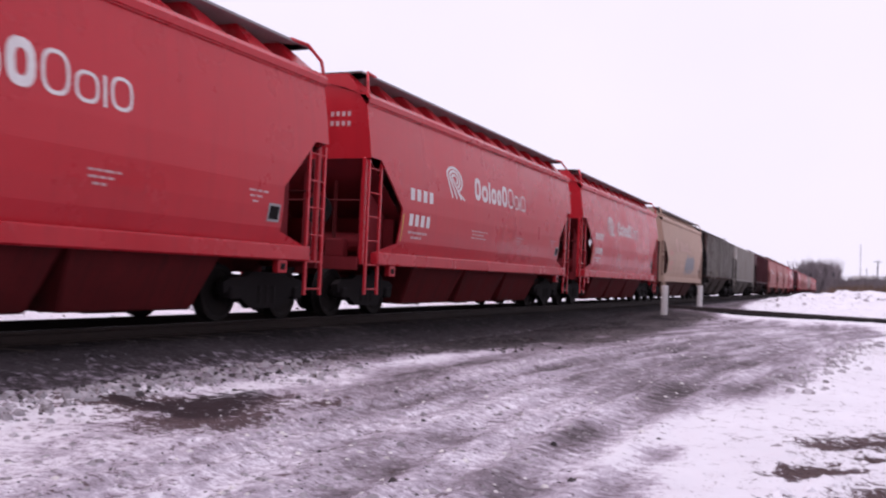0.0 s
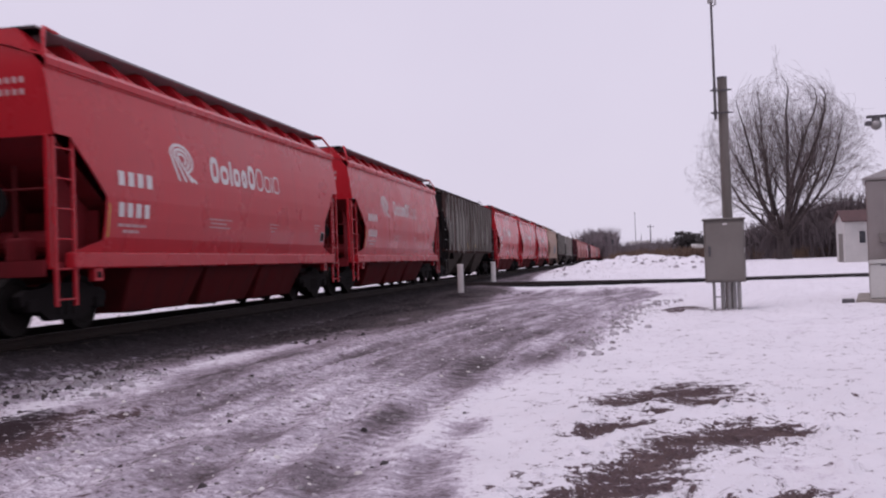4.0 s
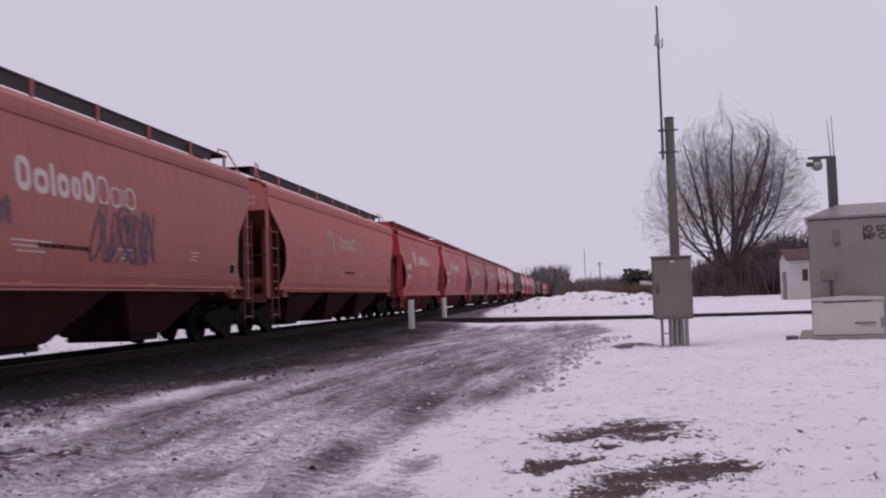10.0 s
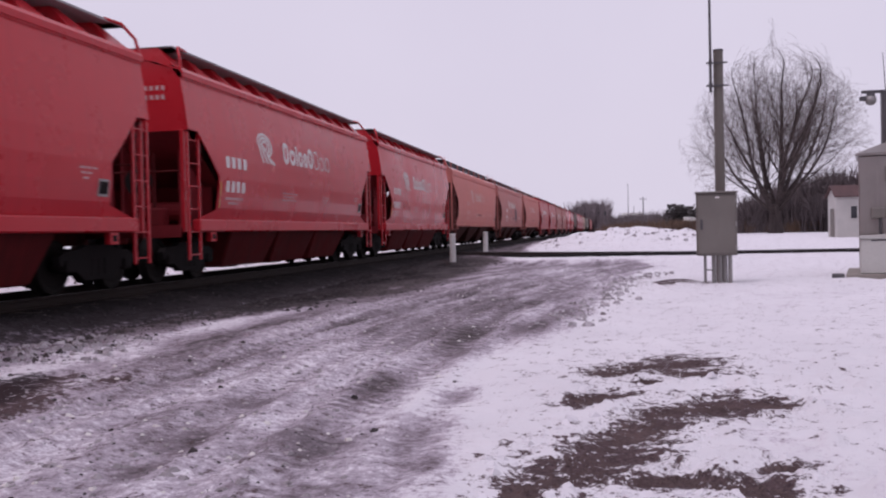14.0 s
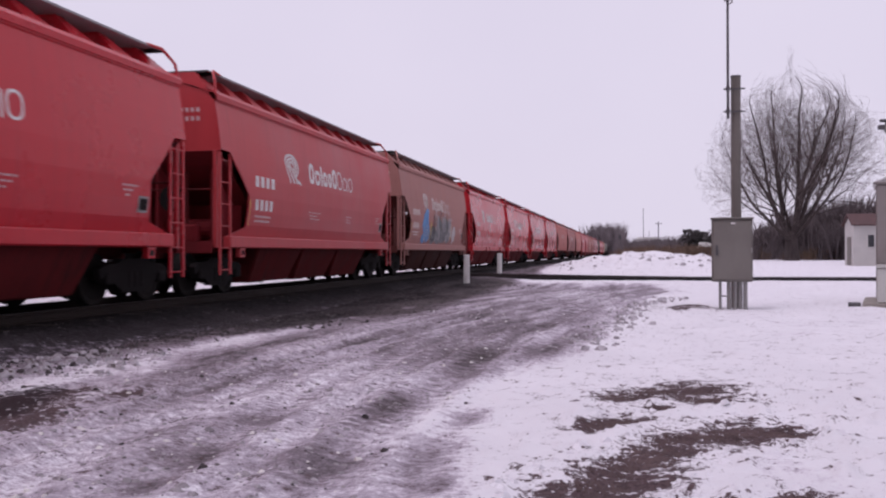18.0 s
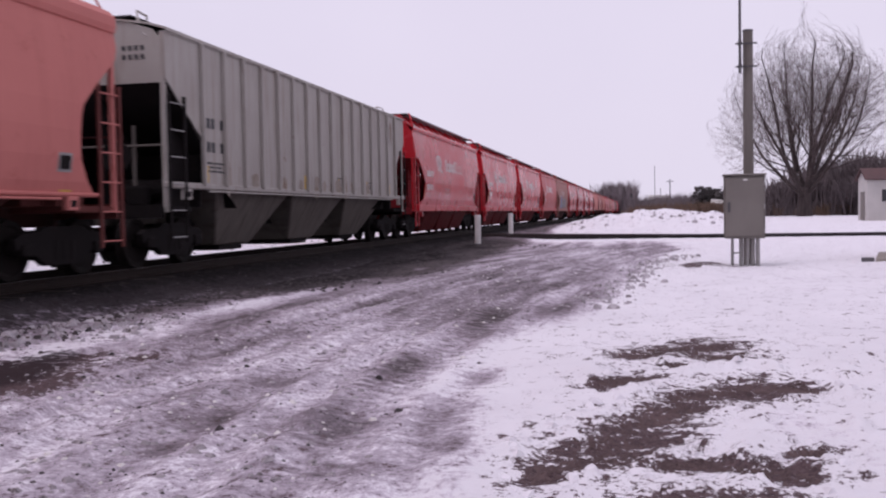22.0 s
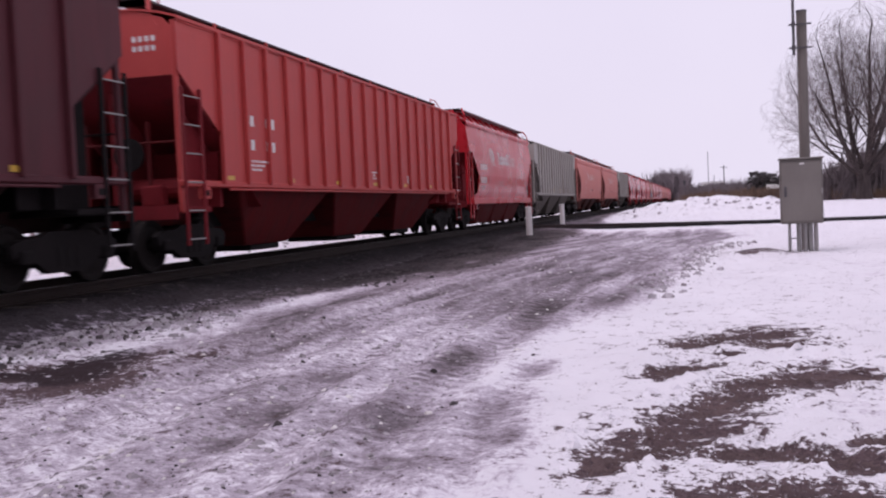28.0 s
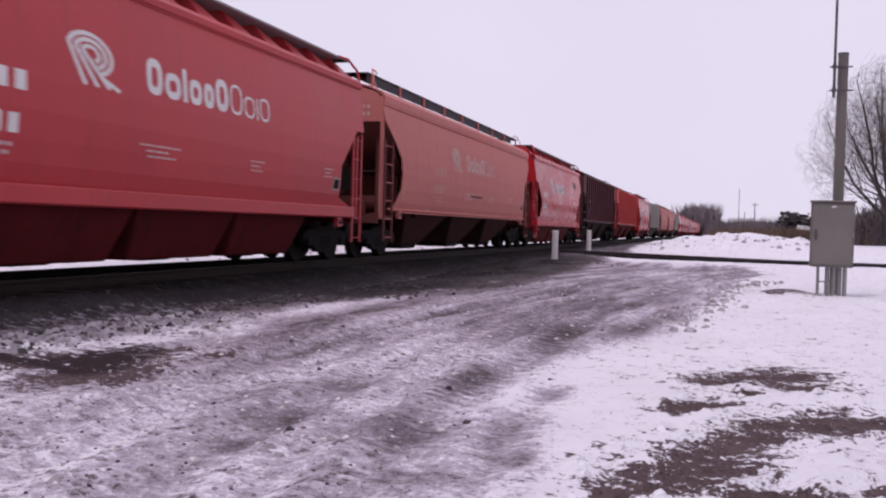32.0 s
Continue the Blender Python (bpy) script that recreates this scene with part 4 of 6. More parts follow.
def side_frame_bm(x):
    """A cast truck side: arched top chord, dropped middle, two openings, pedestal jaws and bearing caps."""
    bm = bmesh.new()
    top = [(-1.15, 0.62), (-0.98, 0.70), (-0.6, 0.72), (-0.42, 0.80), (0.42, 0.80), (0.6, 0.72), (0.98, 0.70), (1.15, 0.62),
           (1.12, 0.46), (0.95, 0.52), (0.72, 0.40), (0.42, 0.22), (-0.42, 0.22), (-0.72, 0.40), (-0.95, 0.52), (-1.12, 0.46)]
    add_prism(bm, top, 0, x - 0.07, x + 0.07)
    for y in (-0.89, 0.89):
        add_box(bm, x - 0.1, y - 0.13, 0.36, x + 0.13, y + 0.13, 0.56, 0.03)
    for k in (-0.2, 0.0, 0.2):
        add_tube(bm, (x + 0.02, k, 0.30), (x + 0.02, k, 0.58), 0.075, n=10)
    return bm


def decal(bm, kind, y0, z0, y1, z1, skew=0.0, steps=3):
    """A patch of paint laid on the side sheet; skew leans its top along y."""
    prof = side_profile(kind)
    rows = []
    for k in range(steps + 1):
        f = k / steps
        z = z0 + (z1 - z0) * f
        x = lerp_table(prof, z) + 0.007
        rows.append((bm.verts.new((x, y0 + skew * f, z)), bm.verts.new((x, y1 + skew * f, z))))
    for (a, b), (c, d) in zip(rows, rows[1:]):
        bm.faces.new((a, b, d, c))
    return bm


def ring(bm, kind, y, z, w, h, stroke):
    """A plain upright oval ring that stands for one character."""
    prof = side_profile(kind)
    n = 18
    rows = []
    for k in range(n):
        c, q = math.cos(k * math.tau / n), math.sin(k * math.tau / n)
        c, q = math.copysign(abs(c) ** 0.75, c), math.copysign(abs(q) ** 0.75, q)
        row = []
        for d in (0.0, stroke):
            zz = z + h / 2 + (h / 2 - d) * q
            row.append(bm.verts.new((lerp_table(prof, zz) + 0.007, y + w / 2 + (w / 2 - d) * c, zz)))
        rows.append(row)
    for (a, b), (c, d) in zip(rows, rows[1:] + rows[:1]):
        bm.faces.new((a, b, d, c))
    bmesh.ops.recalc_face_normals(bm, faces=list(bm.faces))
    return bm


def emblem_bm(kind, y, z, size):
    """Nested bent stripes leaning back: a plain emblem."""
    bm = bmesh.new()
    prof = side_profile(kind)
    for k in range(3):
        r = 0.42 - 0.13 * k
        cx, cz = 0.50, 0.60
        pts = [(0.30 + 0.25 * k, 0.0), (cx + r * 1.05 * math.cos(2.75) , cz + r * 0.9 * math.sin(2.75))]
        for j in range(1, 12):
            ang = 2.75 - j / 11 * 3.9
            pts.append((cx + r * 1.05 * math.cos(ang), cz + r * 0.9 * math.sin(ang)))
        if k == 0:
            pts += [(0.62, 0.22), (1.02, 0.0)]
        for (a, b), (c, d) in zip(pts, pts[1:]):
            t = Vector((c - a, d - b))
            if t.length < 1e-4:
                continue
            nrm = Vector((-t.y, t.x)).normalized() * 0.042
            quad = [(a + nrm.x, b + nrm.y), (c + nrm.x, d + nrm.y), (c - nrm.x, d - nrm.y), (a - nrm.x, b - nrm.y)]
            vs = []
            for p, q in quad:
                p = p - 0.12 * (q - 0.5)
                zz = z + q * size
                vs.append(bm.verts.new((lerp_table(prof, zz) + 0.007 + 0.0008 * k, y + p * size * 1.45, zz)))
            bm.faces.new(vs)
    bmesh.ops.recalc_face_normals(bm, faces=list(bm.faces))
    return bm


def bars_bm(kind, y, z, width, rows, h=0.045, gap=0.05, seed=1):
    rng = random.Random(seed)
    bm = bmesh.new()
    for r in range(rows):
        zz = z - r * (h + gap)
        yy = y + (0.0 if r == 0 else rng.uniform(0, 0.2) * width)
        end = y + width * (1.0 if r == 0 else rng.uniform(0.6, 1.0))
        while yy < end - 0.06:
            w = rng.uniform(0.08, 0.24)
            decal(bm, kind, yy, zz, min(yy + w, end), zz + h, steps=1)
            yy += w + 0.03
    return bm


def blob(bm, kind, y, z, ry, rz, seed, lift=0.0):
    rng = random.Random(seed)
    prof = side_profile(kind)
    n = 22
    pts = []
    for k in range(n):
        a = k * math.tau / n
        r = rng.uniform(0.65, 1.1)
        zz = min(max(z + rz * r * math.sin(a), 1.26), 3.95)
        pts.append(bm.verts.new((lerp_table(prof, zz) + 0.009 + lift, y + ry * r * math.cos(a), zz)))
    c = bm.verts.new((lerp_table(prof, z) + 0.010 + lift, y, z))
    for k in range(n):
        bm.faces.new((c, pts[k], pts[(k + 1) % n]))
    return bm


def stroke(bm, kind, pts, w, lift=0.0):
    """A sprayed line along (y, z) points of the side sheet."""
    prof = side_profile(kind)
    rows = []
    for k, (p, q) in enumerate(pts):
        a, c = pts[max(k - 1, 0)], pts[min(k + 1, len(pts) - 1)]
        t = Vector((c[0] - a[0], c[1] - a[1]))
        n = Vector((-t.y, t.x)).normalized() * w * 0.5 if t.length > 1e-4 else Vector((0, w * 0.5))
        row = []
        for s in (-1, 1):
            z = min(max(q + s * n.y, 1.22), 3.98)
            row.append(bm.verts.new((lerp_table(prof, z) + 0.011 + lift + 0.0003 * k, p + s * n.x, z)))
        rows.append(row)
    for (a, c), (d, e) in zip(rows, rows[1:]):
        bm.faces.new((a, c, e, d))
    return bm


def scribble(kind, y, z, ry, rz, w, seed, lift=0.0):
    """One looping sprayed line inside a box of half-sizes ry, rz."""
    rng = random.Random(seed)
    fa, fb, pa, pb = rng.choice((1, 2, 3)), rng.choice((2, 3)), rng.uniform(0, 6.28), rng.uniform(0, 6.28)
    pts = [(y + ry * math.sin(fa * k / 26 * math.tau + pa) * rng.uniform(0.85, 1.0), z + rz * math.sin(fb * k / 26 * math.tau + pb)) for k in range(24)]
    return stroke(bmesh.new(), kind, pts, w, lift)


def stencil(bm, mat, car, label="small stencilled lines"):
    return tagged(part("stencil", bm, mat, car, label), kind="stuff")


def add_markings(car, kind, half, white, seed, spray=""):
    """Emblem, name in plain shapes, number bars and small stencils on the side that faces the road."""
    y0 = -half
    if kind == "ribbed":
        dark = M["black"] if white == "black" else M["white"]
        for row, (zz, hh) in enumerate(((2.62, 0.2), (2.16, 0.2))):
            for k in (0, 1, 3, 4):
                yk = y0 + (1.55 + k * 0.2 if white == "black" else 2.3 + k * 0.24 + (0.2 if k > 2 else 0))
                part("number_bar", decal(bmesh.new(), kind, yk, zz, yk + 0.15, zz + hh, steps=1), dark, car)
        stencil(bars_bm(kind, y0 + (1.55 if white == "black" else 2.3), 1.93, 1.0, 3, 0.04, 0.04, seed), dark, car)
        stencil(bars_bm(kind, y0 + 9.5, 1.9, 0.5, 3, 0.04, 0.04, seed + 1), dark, car)
        stencil(bars_bm(kind, y0 + 12.6, 1.85, 0.45, 3, 0.04, 0.04, seed + 2), dark, car)
        for k in range(4):
            for zz in (3.72, 3.88):
                part("number_bar", box(0.66 + k * 0.12, -half + 0.024, zz, 0.73 + k * 0.12, -half + 0.029, zz + 0.09), dark, car)
        for k in range(6):
            bm = decal(bmesh.new(), kind, y0 + 1.5 + k * 2.7, 1.57, y0 + (1.8 if white != "black" else 1.6) + k * 2.7, 1.65 if white != "black" else 1.9, steps=1)
            part("reflector", bm, M["yellow"], car, "yellow reflective strip")
        return
    w = {"new": M["white"], "worn": M["white_worn"], "ghost": M["white_ghost"]}[white]
    ghost = M["number_ghost"] if white == "ghost" else w
    base = y0 + (0.25 if kind == "short" else 2.6)
    for k in range(4):
        part("number_bar", decal(bmesh.new(), kind, base + 1.45 + k * 0.31, 2.36, base + 1.64 + k * 0.31, 2.6), ghost, car)
        part("number_bar", decal(bmesh.new(), kind, base + 1.45 + k * 0.28, 1.84, base + 1.62 + k * 0.28, 2.08), ghost, car)
    thin = M["white_thin"] if white == "new" else w
    stencil(bars_bm(kind, base + 1.45, 1.68, 1.0, 2, 0.05, 0.05, seed), thin if white != "ghost" else ghost, car)
    part("emblem", emblem_bm(kind, base + 3.3, 2.6, 0.7), w, car, "striped emblem")
    y = base + 5.05
    for wd, h, weight in ((0.4, 0.54, 0.12), (0.42, 0.4, 0.11), (0.11, 0.52, 0.0), (0.36, 0.4, 0.11), (0.3, 0.4, 0.11), (0.4, 0.54, 0.12),
                          (0.42, 0.52, 0.05), (0.38, 0.38, 0.045), (0.05, 0.38, 0.0), (0.38, 0.42, 0.045)):
        bm = bmesh.new()
        if weight:
            ring(bm, kind, y, 2.68, wd, h, weight)
        else:
            decal(bm, kind, y, 2.68, y + wd, 2.68 + h)
        part("name_shape", bm, w, car, "plain oval" if weight else "plain bar")
        y += wd + 0.07
    for k, (yy, zz, wd, rows) in enumerate(((4.9, 1.92, 1.1, 3), (8.2, 1.92, 0.55, 3), (11.4, 2.0, 0.5, 3))):
        stencil(bars_bm(kind, base + yy, zz, wd, rows, 0.03, 0.05, seed + k), thin, car)
    if kind == "long":
        for k in range(4):
            part("reflector", decal(bmesh.new(), kind, y0 + 3.6 + k * 4.3, 1.27, y0 + 3.9 + k * 4.3, 1.33, steps=1), M["yellow"], car, "yellow reflective strip")
        stencil(bars_bm(kind, base + 5.6, 1.85, 1.6, 1, 0.07, 0.05, seed + 9), M["faded_dark"], car, "dark painted-over strip")
    # placards and reflectors
    bm = decal(bmesh.new(), kind, half - 1.75, 1.58, half - 1.42, 1.86)
    pl = part("placard_holder", bm, M["galv"], car, "grey placard frame")
    prof = side_profile(kind)
    bm = decal(bmesh.new(), kind, half - 1.71, 1.62, half - 1.46, 1.82)
    for v in bm.verts:
        v.co.x += 0.004
    part("placard", bm, M["dark"], pl, "dark placard")
    bm = decal(bmesh.new(), kind, y0 + 1.40, 1.5, y0 + 1.44, 2.05)
    part("reflector", bm, M["yellow"], car, "yellow reflective strip")
    # marks on the end that faces back along the line
    for k in range(4):
        part("number_bar", box(0.66 + k * 0.12, -half + 0.024, 3.78, 0.73 + k * 0.12, -half + 0.029, 3.87), thin, car)
        part("number_bar", box(0.66 + k * 0.12, -half + 0.024, 3.60, 0.73 + k * 0.12, -half + 0.029, 3.69), thin, car)
    if spray == "mural":
        c = -0.6
        for nm, lift, cfg in (("blue_spray", 0.0, [(c - 2.4, 2.0, 0.62, 0.55), (c - 2.7, 1.5, 0.5, 0.26), (c - 1.95, 1.65, 0.5, 0.4), (c - 2.15, 2.45, 0.35, 0.3)]),
                              ("grey_spray", 0.006, [(c - 0.9, 1.6, 0.8, 0.36), (c + 0.2, 1.62, 1.0, 0.4), (c + 1.3, 1.65, 0.9, 0.42), (c + 2.4, 1.68, 0.7, 0.42), (c + 0.2, 2.1, 0.6, 0.4), (c + 1.5, 2.1, 0.7, 0.4), (c + 2.5, 2.15, 0.5, 0.32)]),
                              ("yellow", 0.014, [(c - 1.45, 1.8, 0.13, 0.4), (c + 2.95, 1.8, 0.12, 0.35)]),
                              ("pale_spray", 0.018, [(c + 3.7, 1.7, 0.45, 0.42)])):
            for k, (yy, zz, ry, rz) in enumerate(cfg):
                part("spray_paint", blob(bmesh.new(), kind, yy, zz, ry, rz, seed + k * 3 + len(nm), 0.0011 * (k + 1) + lift), M[nm], car, "sprayed graffiti")
        for k in range(9):
            part("spray_line", scribble(kind, c - 0.9 + k * 0.48, 2.05 + 0.25 * (k % 2), 0.2, 0.45, 0.045, seed + 60 + k, 0.022), M["pale_spray"] if k % 3 else M["black"], car, "sprayed graffiti line")
        for k in range(5):
            part("spray_line", scribble(kind, c - 2.2 + k * 1.1, 1.7, 0.5, 0.3, 0.05, seed + 80 + k, 0.026), M["black"] if k % 2 else M["pale_spray"], car, "sprayed graffiti line")
    elif spray == "tag":
        for k in range(7):
            part("spray_line", scribble(kind, 1.0 + k * 0.32, 2.2 - 0.05 * (k % 3), 0.3, 0.5 - 0.04 * (k % 3), 0.05, seed + k, 0.001 * k), M["violet_spray"], car, "sprayed violet graffiti line")
        part("spray_line", scribble(kind, -1.8, 2.35, 0.2, 0.2, 0.07, seed + 40), M["violet_spray"], car, "sprayed violet graffiti line")
    elif spray == "patch":
        for k in range(6):
            part("spray_paint", blob(bmesh.new(), kind, 0.2 + k * 0.5, 1.9 + 0.2 * (k % 2), 0.5, 0.5, seed + k, 0.001 * (k + 1)), M["grey_spray"], car, "sprayed grey graffiti")
    elif spray == "scrawl":
        for k in range(4):
            part("spray_line", scribble(kind, half - 2.75 + k * 0.24, 3.38 - 0.03 * k, 0.13, 0.15, 0.05, seed + k, 0.001 * k), M["black"], car, "sprayed dark scrawl")


def build_car(kind, length, paint, under, white, label, seed, spray=""):
    """A covered hopper car: origin on the rails under its middle, y along the train."""
    car = thing("hopper_car", label, "hopper car", "cars of the train")
    half = length / 2 - 0.78
    # U is a darker copy of P, with underside shade in its colour.
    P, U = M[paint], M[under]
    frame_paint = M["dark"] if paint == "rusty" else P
    # E colours the end recess darker than the body: cavity shade in paint.
    E = M[{"red_dark": "red_cavity", "faded_dark": "faded_cavity", "grey_dark": "dark", "maroon_dark": "dark", "rusty_dark": "dark"}.get(under, under)]
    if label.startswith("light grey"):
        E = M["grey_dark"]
    part("carbody", shell_bm(kind, half), P, car)
    sill_z0, sill_z1 = {"short": (1.0, 1.25), "long": (1.23, 1.30), "ribbed": (1.43, 1.55)}[kind]
    back = {"short": 0.45, "long": 0.6, "ribbed": 0.0}[kind]
    for s in (-1, 1):
        bm = box(s * 1.40, -(half - back), sill_z0, s * (1.58 if kind == "short" else 1.52), half - back, sill_z1, 0.025)
        part("side_sill", bm, P, car)
        part("end_wall", end_bm(kind, half, s), M["dark"] if paint == "rusty" else P, car)
        part("slope_sheet", slope_bm(kind, half, s), E, car, "grimy sloping end sheet with cavity shade in its colour")
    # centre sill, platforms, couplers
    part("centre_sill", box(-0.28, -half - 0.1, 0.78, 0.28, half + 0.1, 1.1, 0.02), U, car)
    for s in (-1, 1):
        bm = box(-1.4, s * (half + 0.05), 1.0, 1.4, s * (half - 1.1), 1.1, 0.015)
        add_box(bm, -1.4, s * (half + 0.02), 0.9, 1.4, s * (half + 0.08), 1.14)
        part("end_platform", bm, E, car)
        bm = box(-0.11, s * (half + 0.1), 0.8, 0.11, s * (half + 0.5), 1.0, 0.03)
        add_box(bm, -0.2, s * (half + 0.5), 0.72, 0.17, s * (half + 0.83), 1.06, 0.05)
        part("coupler", bm, M["dark"], car)
        for sx in (-1, 1):
            post_top = {"short": 3.0, "long": 4.1, "ribbed": 4.2}[kind]
            part("corner_post", box(sx * 1.38, s * (half - 0.02), 1.0, sx * 1.46, s * (half - 0.12), post_top, 0.01), frame_paint, car)
            la = s * (half - 0.52) if kind == "short" else s * (half - 0.62)
            top = {"short": 2.95, "long": 3.0, "ribbed": 3.1}[kind]
            build_ladder(car, frame_paint if kind == "short" else E, M["galv"] if kind == "ribbed" else frame_paint, sx * 1.53, min(la, s * (half - 0.03)), max(la, s * (half - 0.03)), 0.45, top, 6, sx > 0)
            # jacking pad and tab under the sill's end
            pad = part("jack_pad", box(sx * 1.42, s * (half - back - 0.6), sill_z0 - 0.2, sx * 1.53, s * (half - back - 0.86), sill_z0 + 0.01, 0.01), frame_paint, car)
            part("pad_socket", box(sx * 1.531, s * (half - back - 0.66), sill_z0 - 0.15, sx * 1.535, s * (half - back - 0.8), sill_z0 - 0.05), M["dark"], pad, "dark socket")
        low = {"short": 2.98, "long": 3.45, "ribbed": 3.3}[kind]
        run = [(s * (half - 0.3), 1.1), (s * (half - 2.95), 1.1), (s * (half - 0.3), low - 0.2)]
        part("shear_plate", prism(run, 0, -0.03, 0.03), E, car, "grimy upright plate under the end slope, cavity shade in its colour")
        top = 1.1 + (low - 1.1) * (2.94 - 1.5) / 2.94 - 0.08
        part("bolster_web", box(-1.36, s * (half - 1.48), 1.1, 1.36, s * (half - 1.52), top), E, car, "grimy cross plate above the truck, cavity shade in its colour")
        # Added plates: close the view through the cut-outs and keep them dark.
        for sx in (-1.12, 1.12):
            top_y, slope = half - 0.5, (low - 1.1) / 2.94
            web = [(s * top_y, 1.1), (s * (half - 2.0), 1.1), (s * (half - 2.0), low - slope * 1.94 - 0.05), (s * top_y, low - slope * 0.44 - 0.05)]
            part("end_gusset", prism(web, 0, sx - 0.02, sx + 0.02), E, car, "added upright plate closing the end cut-out, shade in its colour")
        for sx in (-0.6, 0.6):
            part("end_brace", tube((sx, s * (half - 0.45), 1.1), (sx, s * (half - 0.45), 2.6), 0.04, n=6), U, car)
        part("crossover_bar", tube((-1.35, s * (half - 0.1), 2.2), (1.35, s * (half - 0.1), 2.2), 0.02, n=6), U, car)
    part("air_reservoir", tube((-0.1, -(half - 0.75), 1.42), (1.15, -(half - 0.75), 1.42), 0.2, n=14), E, car, "grimy air tank, cavity shade in its colour")
    part("brake_valve", box(0.45, -(half - 0.35), 1.12, 0.85, -(half - 0.6), 1.5, 0.04), E, car)
    part("brake_cylinder", tube((-1.2, half - 0.7, 1.4), (-0.2, half - 0.7, 1.4), 0.17, n=14), E, car)
    bm = bmesh.new()
    bmesh.ops.create_cone(bm, cap_ends=True, segments=16, radius1=0.28, radius2=0.28, depth=0.05, matrix=pose(0.55, -(half + 0.08), 2.0, 90, 0, 0))
    part("brake_wheel", bm, M["dark"], car)
    # bays below the sill
    reach = half - 2.5 if kind == "short" else half - 2.15
    bays = 3
    for k in range(bays):
        y = -reach + (2 * k + 1) * reach / bays
        ht = reach / bays
        hop = part("hopper_bay", hopper_bm(y, ht * 0.99, ht * {"short": 0.84, "long": 0.34, "ribbed": 0.42}[kind], 1.40, 1.0 if kind == "short" else 0.75, 0.22 if kind == "short" else 0.30, sill_z0 + 0.12), U, car, "grimy discharge hopper with underside shade in its colour")
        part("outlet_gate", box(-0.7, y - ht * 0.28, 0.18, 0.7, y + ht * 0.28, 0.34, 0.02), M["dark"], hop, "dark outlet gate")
    if kind != "short":
        # Added filler: puts the dark of the recess between bays into a solid.
        part("hopper_web", box(-0.5, -reach, 0.72, 0.5, reach, sill_z0 + 0.1), M["dark"], car, "added near-black filler in the shaded gap between the hoppers")
        for sx in (-1, 1):
            bm = tube((sx * 1.5, -half + 1.6, sill_z0 - 0.03), (sx * 1.5, half - 1.6, sill_z0 - 0.03), 0.022, n=6)
            part("train_pipe", bm, P, car)
    # roof
    part("hatch_cover", box(-0.32, -half + 0.8, 4.46, 0.32, half - 0.8, 4.6, 0.04), P, car)
    if kind == "ribbed":
        rb_out, rb_z, rb_mat = 0.78, 4.5 if paint == "grey" else 4.62, M["roof_dark"]
    elif kind == "long":
        rb_out, rb_z, rb_mat = 0.98, 4.66, M["roof_dark"]
    else:
        rb_out, rb_z, rb_mat = 1.22, 4.61, M["grating"]
    for sx in (-1, 1):
        bm = box(sx * (rb_out - (0.82 if kind == "short" else 0.62)), -half + 0.15, rb_z, sx * rb_out, half - 0.15, rb_z + 0.045, 0.008)
        if kind == "long":
            add_box(bm, sx * (rb_out - 0.05), -half + 0.15, rb_z - 0.22, sx * (rb_out - 0.03), half - 1.2, rb_z)
        part("running_board", bm, rb_mat, car, "steel grating walkway")
        n = 12 if kind == "short" else 9
        for k in range(n):
            y = -half + 0.4 + (2 * half - 0.8) * k / (n - 1)
            if kind == "short":
                bm = prism([(rb_out - 0.8, 4.42), (rb_out + 0.04, 4.26), (rb_out - 0.26, rb_z - 0.005), (rb_out - 0.8, rb_z - 0.005)], 1, y - 0.34, y + 0.3)
                for v in bm.verts:
                    v.co.x *= sx
                    if v.co.z > 4.5 and v.co.y > y:
                        v.co.y = y - 0.16
                bmesh.ops.recalc_face_normals(bm, faces=list(bm.faces))
            else:
                bm = box(sx * (rb_out - 0.02), y - 0.035, 4.2 if kind == "long" else 4.38, sx * (rb_out + 0.03), y + 0.035, rb_z + 0.04)
            part("walkway_bracket", bm, P, car)
    for s in (-1, 1):
        part("end_walkway", box(-rb_out, s * (half - 0.15), rb_z, rb_out, s * (half - 0.6), rb_z + 0.045, 0.008), rb_mat, car)
        for sx in (-1, 1):
            bm = bmesh.new()
            lift = 0.04 if kind == "short" else 0.14
            pts = [(sx * (rb_out - 0.02), s * (half - 0.75), rb_z + lift), (sx * (rb_out + 0.04), s * (half - 0.3), rb_z + lift), (sx * (rb_out + 0.18), s * (half - 0.07), rb_z - 0.2), (sx * min(rb_out + 0.36, 1.44), s * (half - 0.03), 4.12)]
            for a, b in zip(pts, pts[1:]):
                add_tube(bm, a, b, 0.02 if kind != "short" else 0.03, n=6)
            add_tube(bm, pts[0], (pts[0][0], pts[0][1], rb_z), 0.02, n=6)
            part("grab_rail", bm, P, car)
    if kind == "ribbed":
        first = 1.36
        n = round(2 * (half - first) / 0.96)
        R = M["rib_old"] if paint == "rusty" else P
        rib = mesh_of("rib", box(-0.03, -0.04, 1.5, 0.055, 0.04, 4.2, 0.012), R)
        rr = random.Random(seed + 70)
        if paint == "grey":
            many = 16 if white == "black" and label.endswith("stains") else 6
            for k in range(many):
                y = rr.uniform(-half + 1.7, half - 1.7)
                low = rr.random() < 0.7
                bm = blob(bmesh.new(), kind, y, 1.66 if low else rr.uniform(3.6, 3.8), rr.uniform(0.1, 0.3) if low else rr.uniform(0.05, 0.16), rr.uniform(0.14, 0.4) if low else rr.uniform(0.2, 0.5), seed + k, 0.0004 * k)
                part("rust_stain", bm, M["rust_wash"] if rr.random() < 0.85 else M["rust"], car, "brown rust stain")
